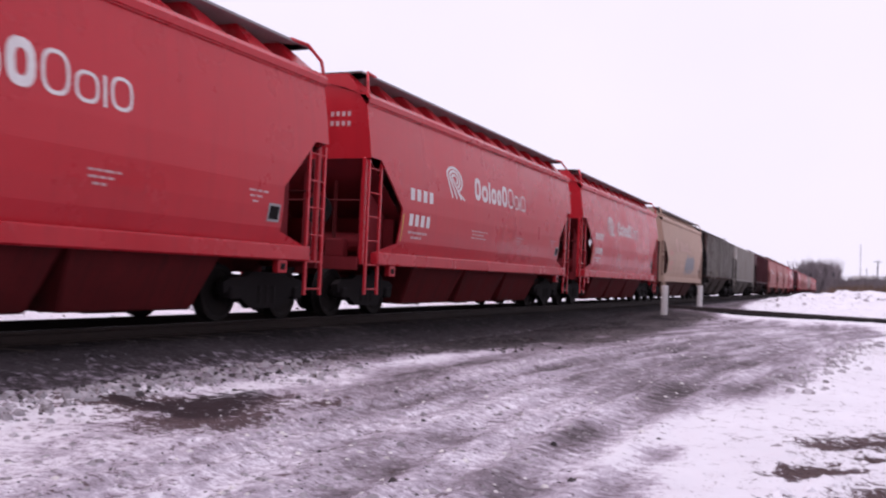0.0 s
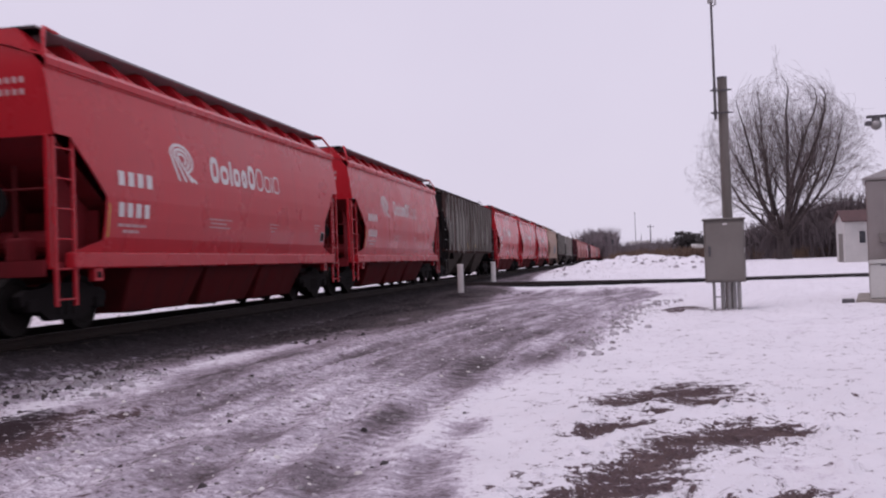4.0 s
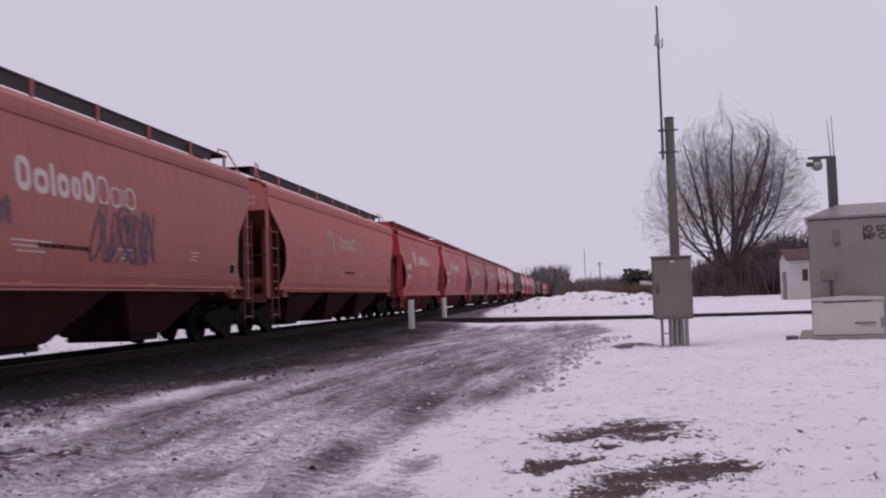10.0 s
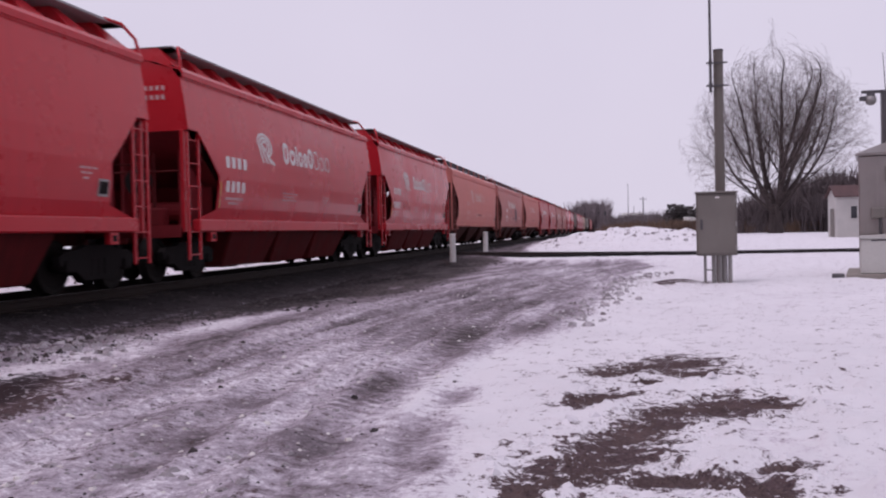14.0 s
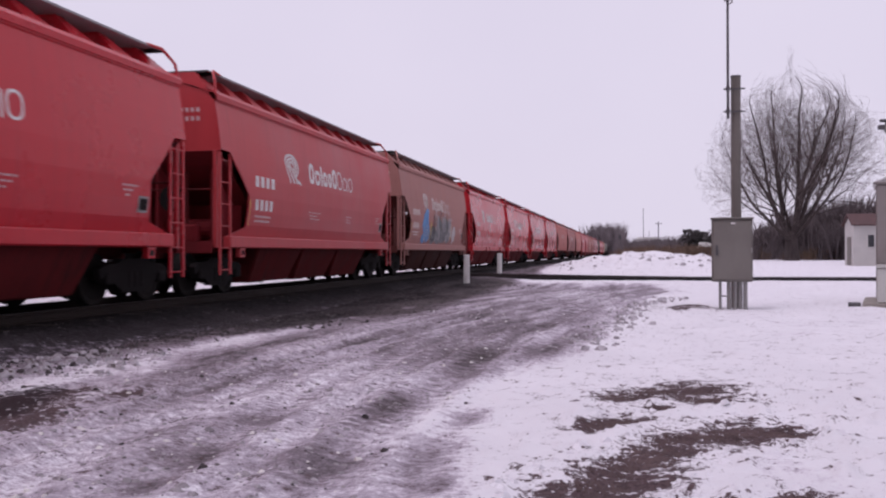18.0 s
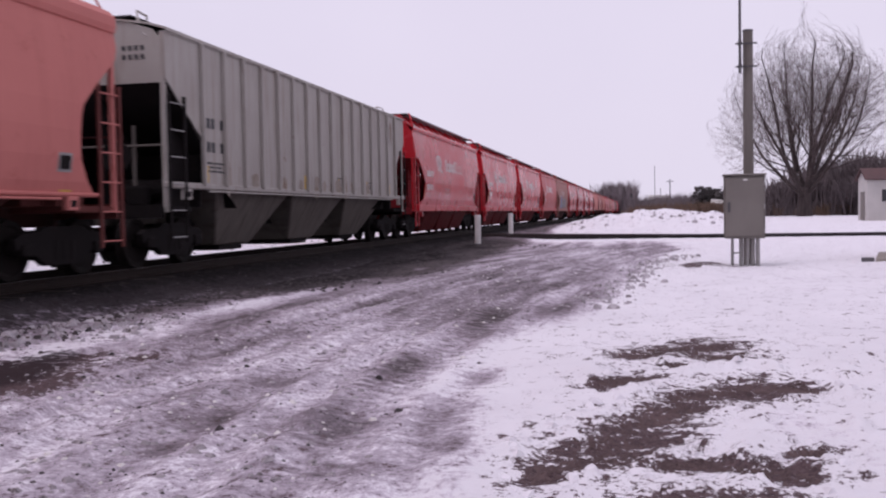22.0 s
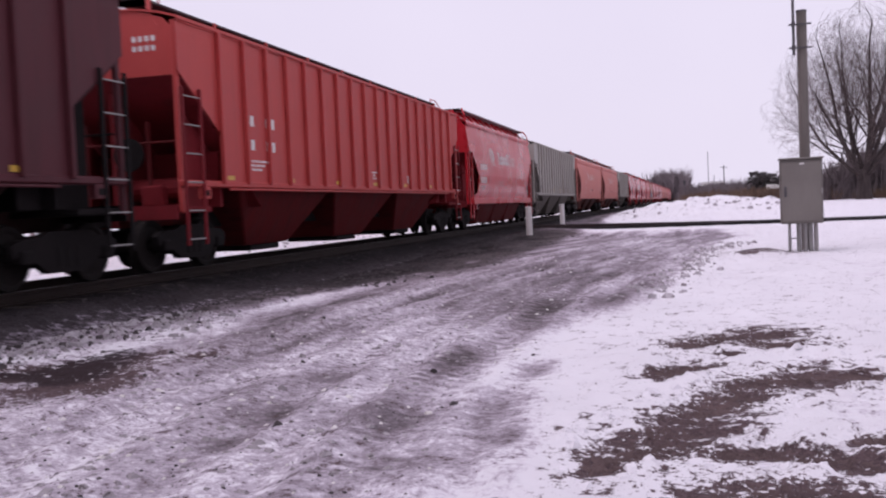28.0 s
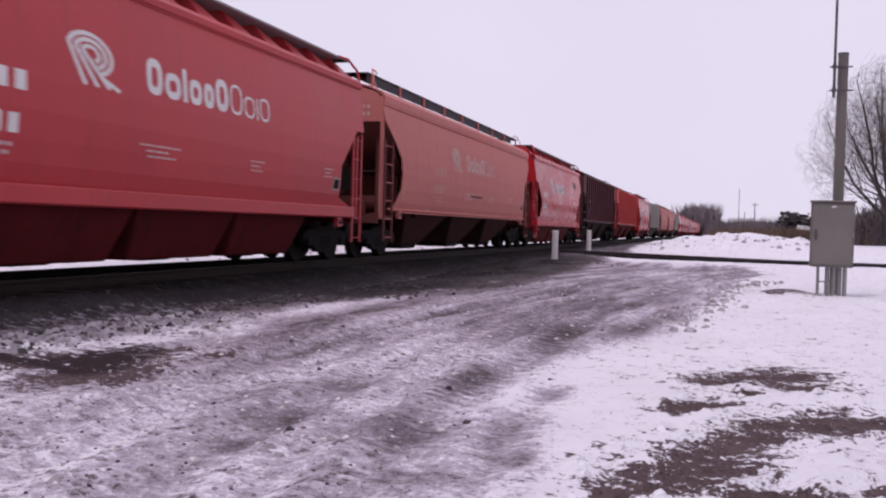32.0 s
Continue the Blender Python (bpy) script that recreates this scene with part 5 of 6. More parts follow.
        for sx in (-1, 1):
            for k in range(n + 1):
                r = new("rib", rib)
                y = -half + first + 2 * (half - first) * k / n
                r.parent = car
                r.location, r.rotation_euler = (sx * 1.53, y, 0), (0, 0, 0 if sx > 0 else math.pi)
    # trucks
    for s in (-1, 1):
        truck = part("truck", box(-0.98, -0.5, 0.30, 0.98, 0.5, 0.74, 0.05), M["dark"], car, "near-black four-wheeled truck")
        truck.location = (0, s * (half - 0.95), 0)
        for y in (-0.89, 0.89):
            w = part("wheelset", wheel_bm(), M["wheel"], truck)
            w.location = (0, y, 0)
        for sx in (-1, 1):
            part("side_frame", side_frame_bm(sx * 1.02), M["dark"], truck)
    add_markings(car, kind, half, white, seed, spray)
    return car


S, L = 15.5, 19.7
# front to rear: (template key, length)
TEMPLATES = {
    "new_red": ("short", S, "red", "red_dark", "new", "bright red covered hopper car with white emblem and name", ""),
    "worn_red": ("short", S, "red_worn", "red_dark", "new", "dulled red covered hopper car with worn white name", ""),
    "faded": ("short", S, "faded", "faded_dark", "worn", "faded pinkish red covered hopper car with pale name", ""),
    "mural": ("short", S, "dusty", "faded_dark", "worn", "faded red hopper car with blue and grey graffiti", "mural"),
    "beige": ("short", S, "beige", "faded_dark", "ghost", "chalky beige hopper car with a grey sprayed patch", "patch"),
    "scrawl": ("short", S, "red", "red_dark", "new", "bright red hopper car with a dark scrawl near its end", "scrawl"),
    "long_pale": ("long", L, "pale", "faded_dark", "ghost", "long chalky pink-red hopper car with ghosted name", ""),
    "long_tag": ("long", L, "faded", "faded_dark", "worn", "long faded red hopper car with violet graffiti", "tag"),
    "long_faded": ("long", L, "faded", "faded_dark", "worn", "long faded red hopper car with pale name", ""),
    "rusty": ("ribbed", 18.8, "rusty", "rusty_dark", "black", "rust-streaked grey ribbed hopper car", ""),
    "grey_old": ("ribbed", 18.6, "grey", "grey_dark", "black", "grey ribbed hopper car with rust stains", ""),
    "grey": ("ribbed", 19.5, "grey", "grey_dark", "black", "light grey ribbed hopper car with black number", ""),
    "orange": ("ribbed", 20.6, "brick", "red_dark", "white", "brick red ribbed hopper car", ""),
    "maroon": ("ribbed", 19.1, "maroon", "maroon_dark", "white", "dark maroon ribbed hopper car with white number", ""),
}
# cars in front of the first near one, then all that pass, front to rear
AHEAD = ["new_red", "faded", "new_red", "new_red", "grey", "new_red", "faded", "faded", "new_red", "maroon", "new_red", "faded", "faded", "faded", "maroon", "grey"]
TRAIN = ["rusty", "beige", "new_red", "new_red", "new_red", "rusty", "new_red", "new_red", "faded", "faded", "worn_red", "worn_red", "long_pale", "long_tag", "long_pale",
         "new_red", "new_red", "new_red", "new_red", "mural", "worn_red", "new_red", "new_red", "new_red", "grey_old", "long_pale", "long_pale", "grey", "new_red", "orange",
         "maroon", "scrawl", "long_pale", "worn_red"]
SPEED = 15.65
FIRST_END = 79.0
templates, cars = {}, []


def place_car(key, y):
    kind, length, paint, under, white, label, spray = TEMPLATES[key]
    m = pose(TRACK_X, y, RAIL_Z)
    if key not in templates:
        templates[key] = build_car(kind, length, paint, under, white, label, len(templates) * 11 + 5, spray)
        templates[key].matrix_basis = m
        car = templates[key]
    else:
        car = copy_thing(templates[key], m)
    cars.append((car, y))
    return length


edge = FIRST_END
for key in TRAIN:
    length = TEMPLATES[key][1]
    place_car(key, edge - (length / 2 - 0.78))
    edge -= length
edge = FIRST_END + 2 * 0.78
for key in reversed(AHEAD):
    length = TEMPLATES[key][1]
    place_car(key, edge + length / 2 - 0.78)
    edge += length


# ---- things beside the line ----
def white_post(x, y):
    z = gz(x, y)
    post = thing("marker_post", "short white-painted marker post beside the crossing track", "marker post", "white marker posts", pose(x, y, z))
    part("shaft", tube((0, 0, -0.3), (0, 0, 1.12), 0.135, 0.125, 14), M["post_white"], post)
    bm = tube((0, 0, 1.12), (0, 0, 1.17), 0.145, 0.12, 14)
    part("cap", bm, M["post_white"], post)
    return post


white_post(-6.5, 38.0)
white_post(-6.62, 49.0)


def signal_case():
    g = gz(2.42, 23.1)
    case = thing("signal_case", "grey aluminium signal case on galvanised conduit legs in the snow", "signal case", at=pose(2.42, 23.1, g, 0, 0, -4))
    part("cabinet", box(-0.46, -0.25, 0.66, 0.46, 0.25, 2.13, 0.02), M["case"], case)
    door = part("door", box(-0.43, -0.28, 0.71, 0.43, -0.252, 2.07, 0.012), M["case"], case)
    bm = box(-0.37, -0.315, 1.28, -0.32, -0.281, 1.52, 0.006)
    add_box(bm, -0.375, -0.33, 1.36, -0.315, -0.315, 1.42, 0.005)
    part("handle", bm, M["mast"], door, "dark door handle")
    part("lid", box(-0.49, -0.3, 2.13, 0.49, 0.28, 2.17, 0.01), M["case"], case)
    for z in (0.85, 1.4, 1.95):
        part("hinge", tube((0.44, -0.285, z - 0.06), (0.44, -0.285, z + 0.06), 0.014, n=6), M["galv"], door)
    part("label_plate", box(-0.03, -0.29, 2.01, 0.07, -0.283, 2.05), M["post_white"], case, "small pale plate")
    for k, x in enumerate((-0.27, -0.07, 0.07, 0.19, 0.3)):
        part("conduit", tube((x, 0.05 * (k % 2) - 0.02, -0.3), (x, 0.05 * (k % 2) - 0.02, 0.67), 0.05 if k else 0.035, n=10), M["galv"], case)
    part("brace", box(-0.27, -0.02, 0.3, -0.05, 0.0, 0.33), M["galv"], case)
    return case


signal_case()


def radio_pole():
    g = gz(2.55, 23.75)
    pole = thing("radio_pole", "weathered round wooden pole with a tall thin antenna mast", "utility pole", at=pose(2.6, 23.8, g))
    part("shaft", tube((0, 0, -0.4), (0, 0, 5.62), 0.125, 0.115, 14), M["pole"], pole)
    part("cap", tube((0, 0, 5.62), (0, 0, 5.66), 0.125, 0.12, 14), M["mast"], pole, "dark pole cap")
    for z in (4.75, 5.3):
        part("bracket", box(-0.3, -0.15, z, 0.2, -0.118, z + 0.035), M["mast"], pole)
        part("clamp", tube((-0.2, -0.17, z - 0.03), (-0.2, -0.17, z + 0.07), 0.05, n=8), M["mast"], pole)
    part("antenna_mast", tube((-0.2, -0.17, 4.6), (-0.2, -0.17, 8.45), 0.035, 0.025, 8), M["mast"], pole)
    bm = tube((-0.22, -0.19, 7.45), (-0.22, -0.19, 7.72), 0.075, 0.05, 10)
    add_tube(bm, (-0.1, -0.17, 7.4), (-0.1, -0.17, 7.62), 0.02, n=6)
    add_tube(bm, (-0.2, -0.17, 7.35), (-0.1, -0.17, 7.42), 0.015, n=6)
    part("radio_unit", bm, M["galv"], pole, "pale radio unit")
    return pole


radio_pole()


def text_mesh(body, size, mat):
    cu = bpy.data.curves.new("sign_text", 'FONT')
    cu.offset = 0.007
    cu.body, cu.size, cu.extrude, cu.resolution_u = body, size, 0.003, 3
    tmp = bpy.data.objects.new("tmp", cu)
    scene.collection.objects.link(tmp)
    me = bpy.data.meshes.new_from_object(tmp.evaluated_get(bpy.context.evaluated_depsgraph_get()))
    bpy.data.objects.remove(tmp)
    me.materials.clear()
    me.materials.append(mat)
    return me


def signal_house():
    """The equipment house: local x along its front, y away from the road."""
    base = pose(6.12, 25.2, gz(6.6, 25.2), 0, 0, -14)
    house = thing("equipment_house", "grey aluminium railway equipment house with low hipped roof", "equipment house", at=base)
    w, d, h = 4.2, 2.4, 3.0
    part("wall", box(0, 0, 0.062, w, d, h, 0.03), M["case_house"], house)
    bm = bmesh.new()
    lo = [bm.verts.new(p) for p in ((-0.06, -0.06, h), (w + 0.06, -0.06, h), (w + 0.06, d + 0.06, h), (-0.06, d + 0.06, h))]
    mid = [bm.verts.new((v.co.x, v.co.y, h + 0.06)) for v in lo]
    hi = [bm.verts.new(p) for p in ((0.75, d * 0.4, h + 0.42), (w - 0.75, d * 0.4, h + 0.42), (w - 0.75, d * 0.6, h + 0.42), (0.75, d * 0.6, h + 0.42))]
    bm.faces.new(lo[::-1])
    bm.faces.new(hi)
    for k in range(4):
        bm.faces.new((lo[k], lo[(k + 1) % 4], mid[(k + 1) % 4], mid[k]))
        bm.faces.new((mid[k], mid[(k + 1) % 4], hi[(k + 1) % 4], hi[k]))
    bmesh.ops.recalc_face_normals(bm, faces=list(bm.faces))
    part("roof", bm, M["case_house"], house, "low aluminium roof")
    for k in range(5):
        part("panel_seam", box(0.42 + k * 0.82, -0.012, 0.14, 0.46 + k * 0.82, 0.0, h - 0.02), M["case_house"], house)
    part("lock_plate", box(0.6, -0.05, 2.35, 0.74, -0.001, 2.72, 0.01), M["case"], house, "padlocked vent latch")
    part("lock", box(0.64, -0.09, 2.3, 0.71, -0.05, 2.38, 0.01), M["mast"], house)
    part("junction_box", box(0.28, -0.14, 1.42, 0.62, -0.001, 1.68, 0.015), M["case"], house)
    part("conduit", tube((0.5, -0.07, 0.3), (0.5, -0.07, 1.43), 0.035, n=8), M["mast"], house, "dark conduit")
    for txt, z in (("JO SOUTH", 2.62), ("MP CM2", 2.43)):
        ob = new("sign_lettering", text_mesh(txt, 0.225, M["black"]))
        ob.parent = house
        ob.matrix_basis = pose(1.3, -0.016, z, 90, 0, 0)
        tagged(ob, "black stencilled location name")
    bm = bmesh.new()
    for k in range(2):
        add_box(bm, 2.34 + k * 0.17, -0.016, 2.43, 2.45 + k * 0.17, -0.004, 2.59)
    tagged(part("sign_rest", bm, M["black"], house, "rest of the stencilled mark"), kind="stuff")
    part("foundation", box(-0.3, -1.08, -0.3, w + 0.3, d + 0.2, 0.06, 0.02), M["concrete"], house, "stained concrete base")
    bm = box(2.55, -0.12, 0.9, 2.95, -0.001, 1.45, 0.02)
    m1 = part("meter_box", bm, M["generator"], house, "white meter box")
    part("meter_dial", tube((2.75, -0.121, 1.2), (2.75, -0.17, 1.2), 0.09, n=14), M["glass"], m1, "dark dial")
    # the generator stands on the same base
    gen = thing("generator", "white enamel standby generator cabinet on a concrete base", "generator", at=base @ pose(0.02, -0.98, 0.06))
    part("housing", box(0, 0, 0.0, 1.62, 0.72, 0.86, 0.03), M["generator"], gen)
    bm = prism([(-0.03, 0.86), (1.65, 0.86), (1.62, 0.93), (0.8, 0.97), (0.0, 0.93)], 1, -0.03, 0.75)
    part("lid", bm, M["generator"], gen, "slightly crowned lid")
    part("lid_gap", prism([(0.25, 0.80), (1.3, 0.82), (1.3, 0.845), (0.25, 0.835)], 1, -0.005, 0.0), M["mast"], gen, "dark hand gap")
    part("latch", box(1.28, -0.02, 0.84, 1.4, -0.001, 0.88), M["mast"], gen)
    bm = bmesh.new()
    add_box(bm, 0.95, -0.006, 0.28, 1.42, 0.0, 0.33)
    add_box(bm, 1.05, -0.006, 0.235, 1.42, 0.0, 0.25)
    tagged(part("maker_plate", bm, M["case"], gen, "grey maker's mark"), kind="stuff")
    bm = bmesh.new()
    for k in range(5):
        add_box(bm, 1.52, -0.006, 0.2 + k * 0.05, 1.6, 0.0, 0.225 + k * 0.05)
    part("vent", bm, M["mast"], gen)
    plank = thing("plank", "dark wet timber plank lying beside the concrete base", "plank", at=base @ pose(-0.46, -1.0, 0.02, 0, 0, 4))
    part("board", box(-0.15, -0.07, -0.08, 0.13, 0.3, 0.05, 0.012), M["mast"], plank)
    # lamp post behind
    lp = thing("camera_post", "dark square post with a dome lamp arm and whip aerials", "camera post", at=pose(7.32, 27.15, gz(7, 27)))
    part("shaft", box(-0.11, -0.11, -0.3, 0.11, 0.11, 4.92, 0.02), M["mast"], lp)
    part("arm", box(-0.62, -0.05, 4.86, 0.12, 0.05, 4.94, 0.015), M["mast"], lp)
    bm = bmesh.new()
    bmesh.ops.create_uvsphere(bm, u_segments=14, v_segments=8, radius=0.15, matrix=pose(-0.38, 0, 4.68))
    part("dome", bm, M["galv"], lp, "pale dome", True)
    part("collar", tube((-0.38, 0, 4.7), (-0.38, 0, 4.86), 0.13, 0.1, 12), M["mast"], lp)
    part("floodlight", box(-0.66, -0.1, 4.66, -0.5, 0.08, 4.78, 0.02), M["mast"], lp)
    part("aerial", tube((0.0, 0, 4.9), (-0.06, 0, 5.95), 0.012, 0.008, 6), M["mast"], lp)
    part("aerial", tube((0.08, 0, 4.9), (0.06, 0, 6.05), 0.012, 0.008, 6), M["mast"], lp)


signal_house()


# ---- the bare tree, the shed and the distance ----
def grow(seed, height, wide):
    """Limbs of an old open-grown tree: each shoot bends towards the light, forks into finer ones and stops at an uneven crown outline."""
    rng = random.Random(seed)
    segs = []
    lobes = [(rng.uniform(0, math.tau), rng.uniform(3, height), rng.uniform(-0.16, 0.13)) for _ in range(16)]

    def outside(p):
        az = math.atan2(p.y, p.x)
        reach = 1.0
        for la, lz, gain in lobes:
            turn = math.atan2(math.sin(az - la), math.cos(az - la))
            reach += gain * math.exp(-(turn / 0.5) ** 2 - ((p.z - lz) / 3.0) ** 2)
        mid = height * 0.47
        tall = (height - mid) if p.z > mid else mid * 0.86
        return (p.x / wide) ** 2 + (p.y / wide) ** 2 + (abs(p.z - mid) / tall) ** 2.3 > reach ** 2

    step = (0.9, 0.75, 0.6, 0.5, 0.42)
    lift = (0.07, 0.055, 0.035, 0.015, 0.0)
    shake = (0.10, 0.14, 0.20, 0.26, 0.3)

    def shoot(p, d, length, r, level):
        n = max(2, int(length / step[level]))
        side, start = rng.uniform(0, math.tau), r
        for k in range(n):
            d = (d + Vector((rng.uniform(-1, 1), rng.uniform(-1, 1), rng.uniform(-1, 1))) * shake[level] + Vector((0, 0, lift[level]))).normalized()
            q = p + d * step[level] * rng.uniform(0.85, 1.15)
            if outside(q):
                if level == 4:
                    break
                d = (d + Vector((-q.x, -q.y, 0)).normalized() * 0.5 + Vector((0, 0, 0.1))).normalized()
                q = p + d * step[level]
                n = min(n, k + 2)
            r1 = max(start * (1 - 0.9 * (k + 1) / n), 0.0085)
            segs.append((level, p, q, r, r1))
            p, r = q, r1
            if level < 4 and k >= (1 if level else 2):
                for _ in range(int((1.3, 1.3, 1.15, 1.1)[level] + rng.random())):
                    side += 2.4
                    u = d.orthogonal().normalized()
                    out = u * math.cos(side) + d.cross(u) * math.sin(side)
                    fork = rng.uniform(0.5, 0.95)
                    way = (d * math.cos(fork) + out * math.sin(fork)).normalized()
                    left = length * (1 - k / n)
                    shoot(p, way, (0.5 * left + 1.6, 0.4 * left + 1.0, 0.3 * left + 0.8, rng.uniform(0.6, 1.3))[level], max(r * rng.uniform(0.3, 0.46), 0.0105), level + 1)
            if k >= n - 1:
                break

    trunk = [Vector((0, 0, -0.4)), Vector((0.05, 0, 1.0)), Vector((0.0, 0, 2.2)), Vector((0.1, 0, 3.2))]
    for (a, b), (r0, r1) in zip(zip(trunk, trunk[1:]), ((0.95, 0.74), (0.74, 0.68), (0.68, 0.62))):
        segs.append((0, a, b, r0, r1))
    for k in range(11):
        az = k * 2.4 + rng.uniform(-0.3, 0.3)
        tilt = (0.12, 0.4, 0.55, 0.3, 0.7, 0.9, 0.45, 1.0, 0.75, 0.95, 0.55)[k]
        base = trunk[2 if k % 2 else 3] + Vector((math.cos(az) * 0.3, math.sin(az) * 0.3, rng.uniform(-0.4, 0.2)))
        shoot(base, Vector((math.cos(az) * math.sin(tilt), math.sin(az) * math.sin(tilt), math.cos(tilt))), 20.0 - 4.5 * tilt, rng.uniform(0.2, 0.3), 0)
    return segs


def tree_mesh(name, segs, mat, sides):
    verts, faces = [], []
    for level, a, b, r0, r1 in segs:
        d = (b - a).normalized()
        u = d.orthogonal().normalized()
        w = d.cross(u)
        n = sides(level)
        o = len(verts)
        for c, r in ((a, r0), (b, r1)):
            for k in range(n):
                ang = k * math.tau / n
                verts.append(tuple(c + r * (math.cos(ang) * u + math.sin(ang) * w)))
        for k in range(n):
            faces.append((o + k, o + (k + 1) % n, o + n + (k + 1) % n, o + n + k))
    me = bpy.data.meshes.new(name)
    me.from_pydata(verts, [], faces)
    me.materials.append(mat)
    me.shade_smooth()
    return me


def bare_tree(x, y, height, seed, wide, label):
    tree = thing("bare_tree", label, "tree", at=pose(x, y, gz(x, y)))
    segs = grow(seed, height, wide)
    t = new("trunk", tree_mesh("trunk", [g for g in segs if g[3] > 0.03], M["bark"], lambda l: 8 if l < 1 else 5))
    t.parent = tree
    c = tagged(new("crown", tree_mesh("crown", [g for g in segs if g[3] <= 0.03], M["twig"], lambda l: 3)), "fine bare twigs", kind="stuff")
    c.parent = tree
    return tree


bare_tree(17.6, 108.0, 19.0, 6, 10.2, "large bare spreading tree with many upright limbs")


def shed():
    base = pose(16.2, 73.0, gz(16, 75), 0, 0, 6)
    s = thing("shed", "small white gabled shed with dark shingle roof", "shed", at=base)
    w, h = 1.9, 3.05
    part("wall", box(0, 0, -0.3, 3.6, w, h), M["siding"], s)
    part("gable", prism([(-0.0, h), (w, h), (w / 2, h + 0.66)], 0, 0.02, 3.58), M["siding"], s)
    for k, (ya, yb) in enumerate(((-0.2, w / 2), (w + 0.2, w / 2))):
        bm = prism([(ya, h - 0.14), (yb, h + 0.68), (yb, h + 0.78), (ya, h - 0.04)], 0, -0.2, 3.8)
        part("roof", bm, M["shingle"], s, "dark shingle slope")
    part("door", box(-0.03, 0.5, 0.0, 0.0, 1.35, 2.1), M["case"], s, "grey plank door")
    win = part("window", box(0.95, -0.04, 1.3, 1.5, 0.0, 2.3), M["siding"], s, "small window")
    part("pane", box(1.01, -0.05, 1.36, 1.44, -0.041, 2.24), M["glass"], win, "dark pane")
    for z in np.arange(0.1, h, 0.28):
        part("siding_board", box(-0.012, -0.012, z, 3.6, 0.0, z + 0.02), M["siding"], s)


shed()


def thicket(name, label, material_, spots, seed, kind="stuff", blades=40, category="bushes"):
    """Bare brush: many thin upright blades fanning from each spot. spots: (x, y, width, height)."""
    rng = random.Random(seed)
    verts, faces = [], []
    for x, y, w, h in spots:
        g = gz(x, y)
        for _ in range(blades):
            bx, by = x + rng.uniform(-w, w) * 0.5, y + rng.uniform(-w, w) * 0.5
            hh = h * rng.uniform(0.45, 1.0)
            lean = rng.uniform(-0.35, 0.35) * hh
            ly = rng.uniform(-0.35, 0.35) * hh
            t = rng.uniform(0.012, 0.035) * h
            o = len(verts)
            a = rng.uniform(0, math.pi)
            cx, cy = math.cos(a) * t, math.sin(a) * t
            verts += [(bx - cx, by - cy, g - 0.1), (bx + cx, by + cy, g - 0.1), (bx + lean * 0.5 + cx, by + ly * 0.5 + cy, g + hh * 0.55),
                      (bx + lean * 0.5 - cx, by + ly * 0.5 - cy, g + hh * 0.55), (bx + lean, by + ly, g + hh)]
            faces += [(o, o + 1, o + 2, o + 3), (o + 3, o + 2, o + 4)]
            for _k in range(2):
                o = len(verts)
                f = rng.uniform(0.35, 0.7)
                px, py, pz = bx + lean * f, by + ly * f, g + hh * f
                sx = rng.uniform(-0.4, 0.4) * hh
                verts += [(px - t * 0.6, py, pz), (px + t * 0.6, py, pz), (px + sx, py + rng.uniform(-0.2, 0.2) * hh, pz + hh * rng.uniform(0.15, 0.4))]
                faces.append((o, o + 1, o + 2))
    me = bpy.data.meshes.new(name)
    me.from_pydata(verts, [], faces)
    me.materials.append(material_)
    return tagged(new(name, me), label, category, kind=kind)


rng = random.Random(5)


def polar(az, r):
    a = radians(az)
    return -math.sin(a) * r, math.cos(a) * r


hedge = []
for k in range(150):
    az = rng.uniform(-26, 0.3)
    r = rng.uniform(118, 150)
    x, y = polar(az, r)
    hedge.append((x, y, 4.0, rng.uniform(1.3, 2.4)))
thicket("brush_row", "dry brown brush along the far edge of the field", M["brush"], hedge, 11, blades=70)
dark = []
for k in range(50):
    az = rng.choice((rng.uniform(-14.5, -11.0), rng.uniform(-8.5, -5.5), rng.uniform(-24, -12)))
    x, y = polar(az, rng.uniform(118, 135))
    dark.append((x, y, 5.0, rng.uniform(3.2, 5.4) if az < -11 else rng.uniform(2.0, 3.4)))
for k in range(46):
    az = rng.uniform(-15.5, -6.5)
    x, y = polar(az, rng.uniform(125, 160))
    dark.append((x, y, 6.0, rng.uniform(6.2, 8.6) if az < -9.6 else rng.uniform(4.4, 6.0) if az < -7.2 else rng.uniform(2.6, 3.8)))
thicket("dark_shrubs", "dark bare shrubs and saplings behind the large tree", M["wood_far"], dark, 12, blades=110)
copse = []
for k in range(70):
    x, y = polar(rng.uniform(-6.5, 0.2), rng.uniform(210, 260))
    copse.append((x, y, 8.0, rng.uniform(3.0, 5.6)))
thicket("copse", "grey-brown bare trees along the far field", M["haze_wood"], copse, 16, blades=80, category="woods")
far = []
for k in range(70):
    az = rng.uniform(0.85, 2.0)
    x, y = polar(az, rng.uniform(380, 520))
    far.append((x, y, 9.0, rng.uniform(4, 15)))
for k in range(60):
    az = rng.uniform(-26, 0.4)
    x, y = polar(az, rng.uniform(420, 600))
    far.append((x, y, 14.0, rng.uniform(5, 8.5)))
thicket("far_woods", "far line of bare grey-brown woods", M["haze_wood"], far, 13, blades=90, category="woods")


# unseen woods added behind the camera: close the place, darken car sides and reflections
ring = []
for k in range(260):
    az = rng.uniform(-200, -27)
    x, y = polar(az, rng.uniform(75, 120))
    ring.append((x, y, 7.0, rng.uniform(4.0, 8.0)))
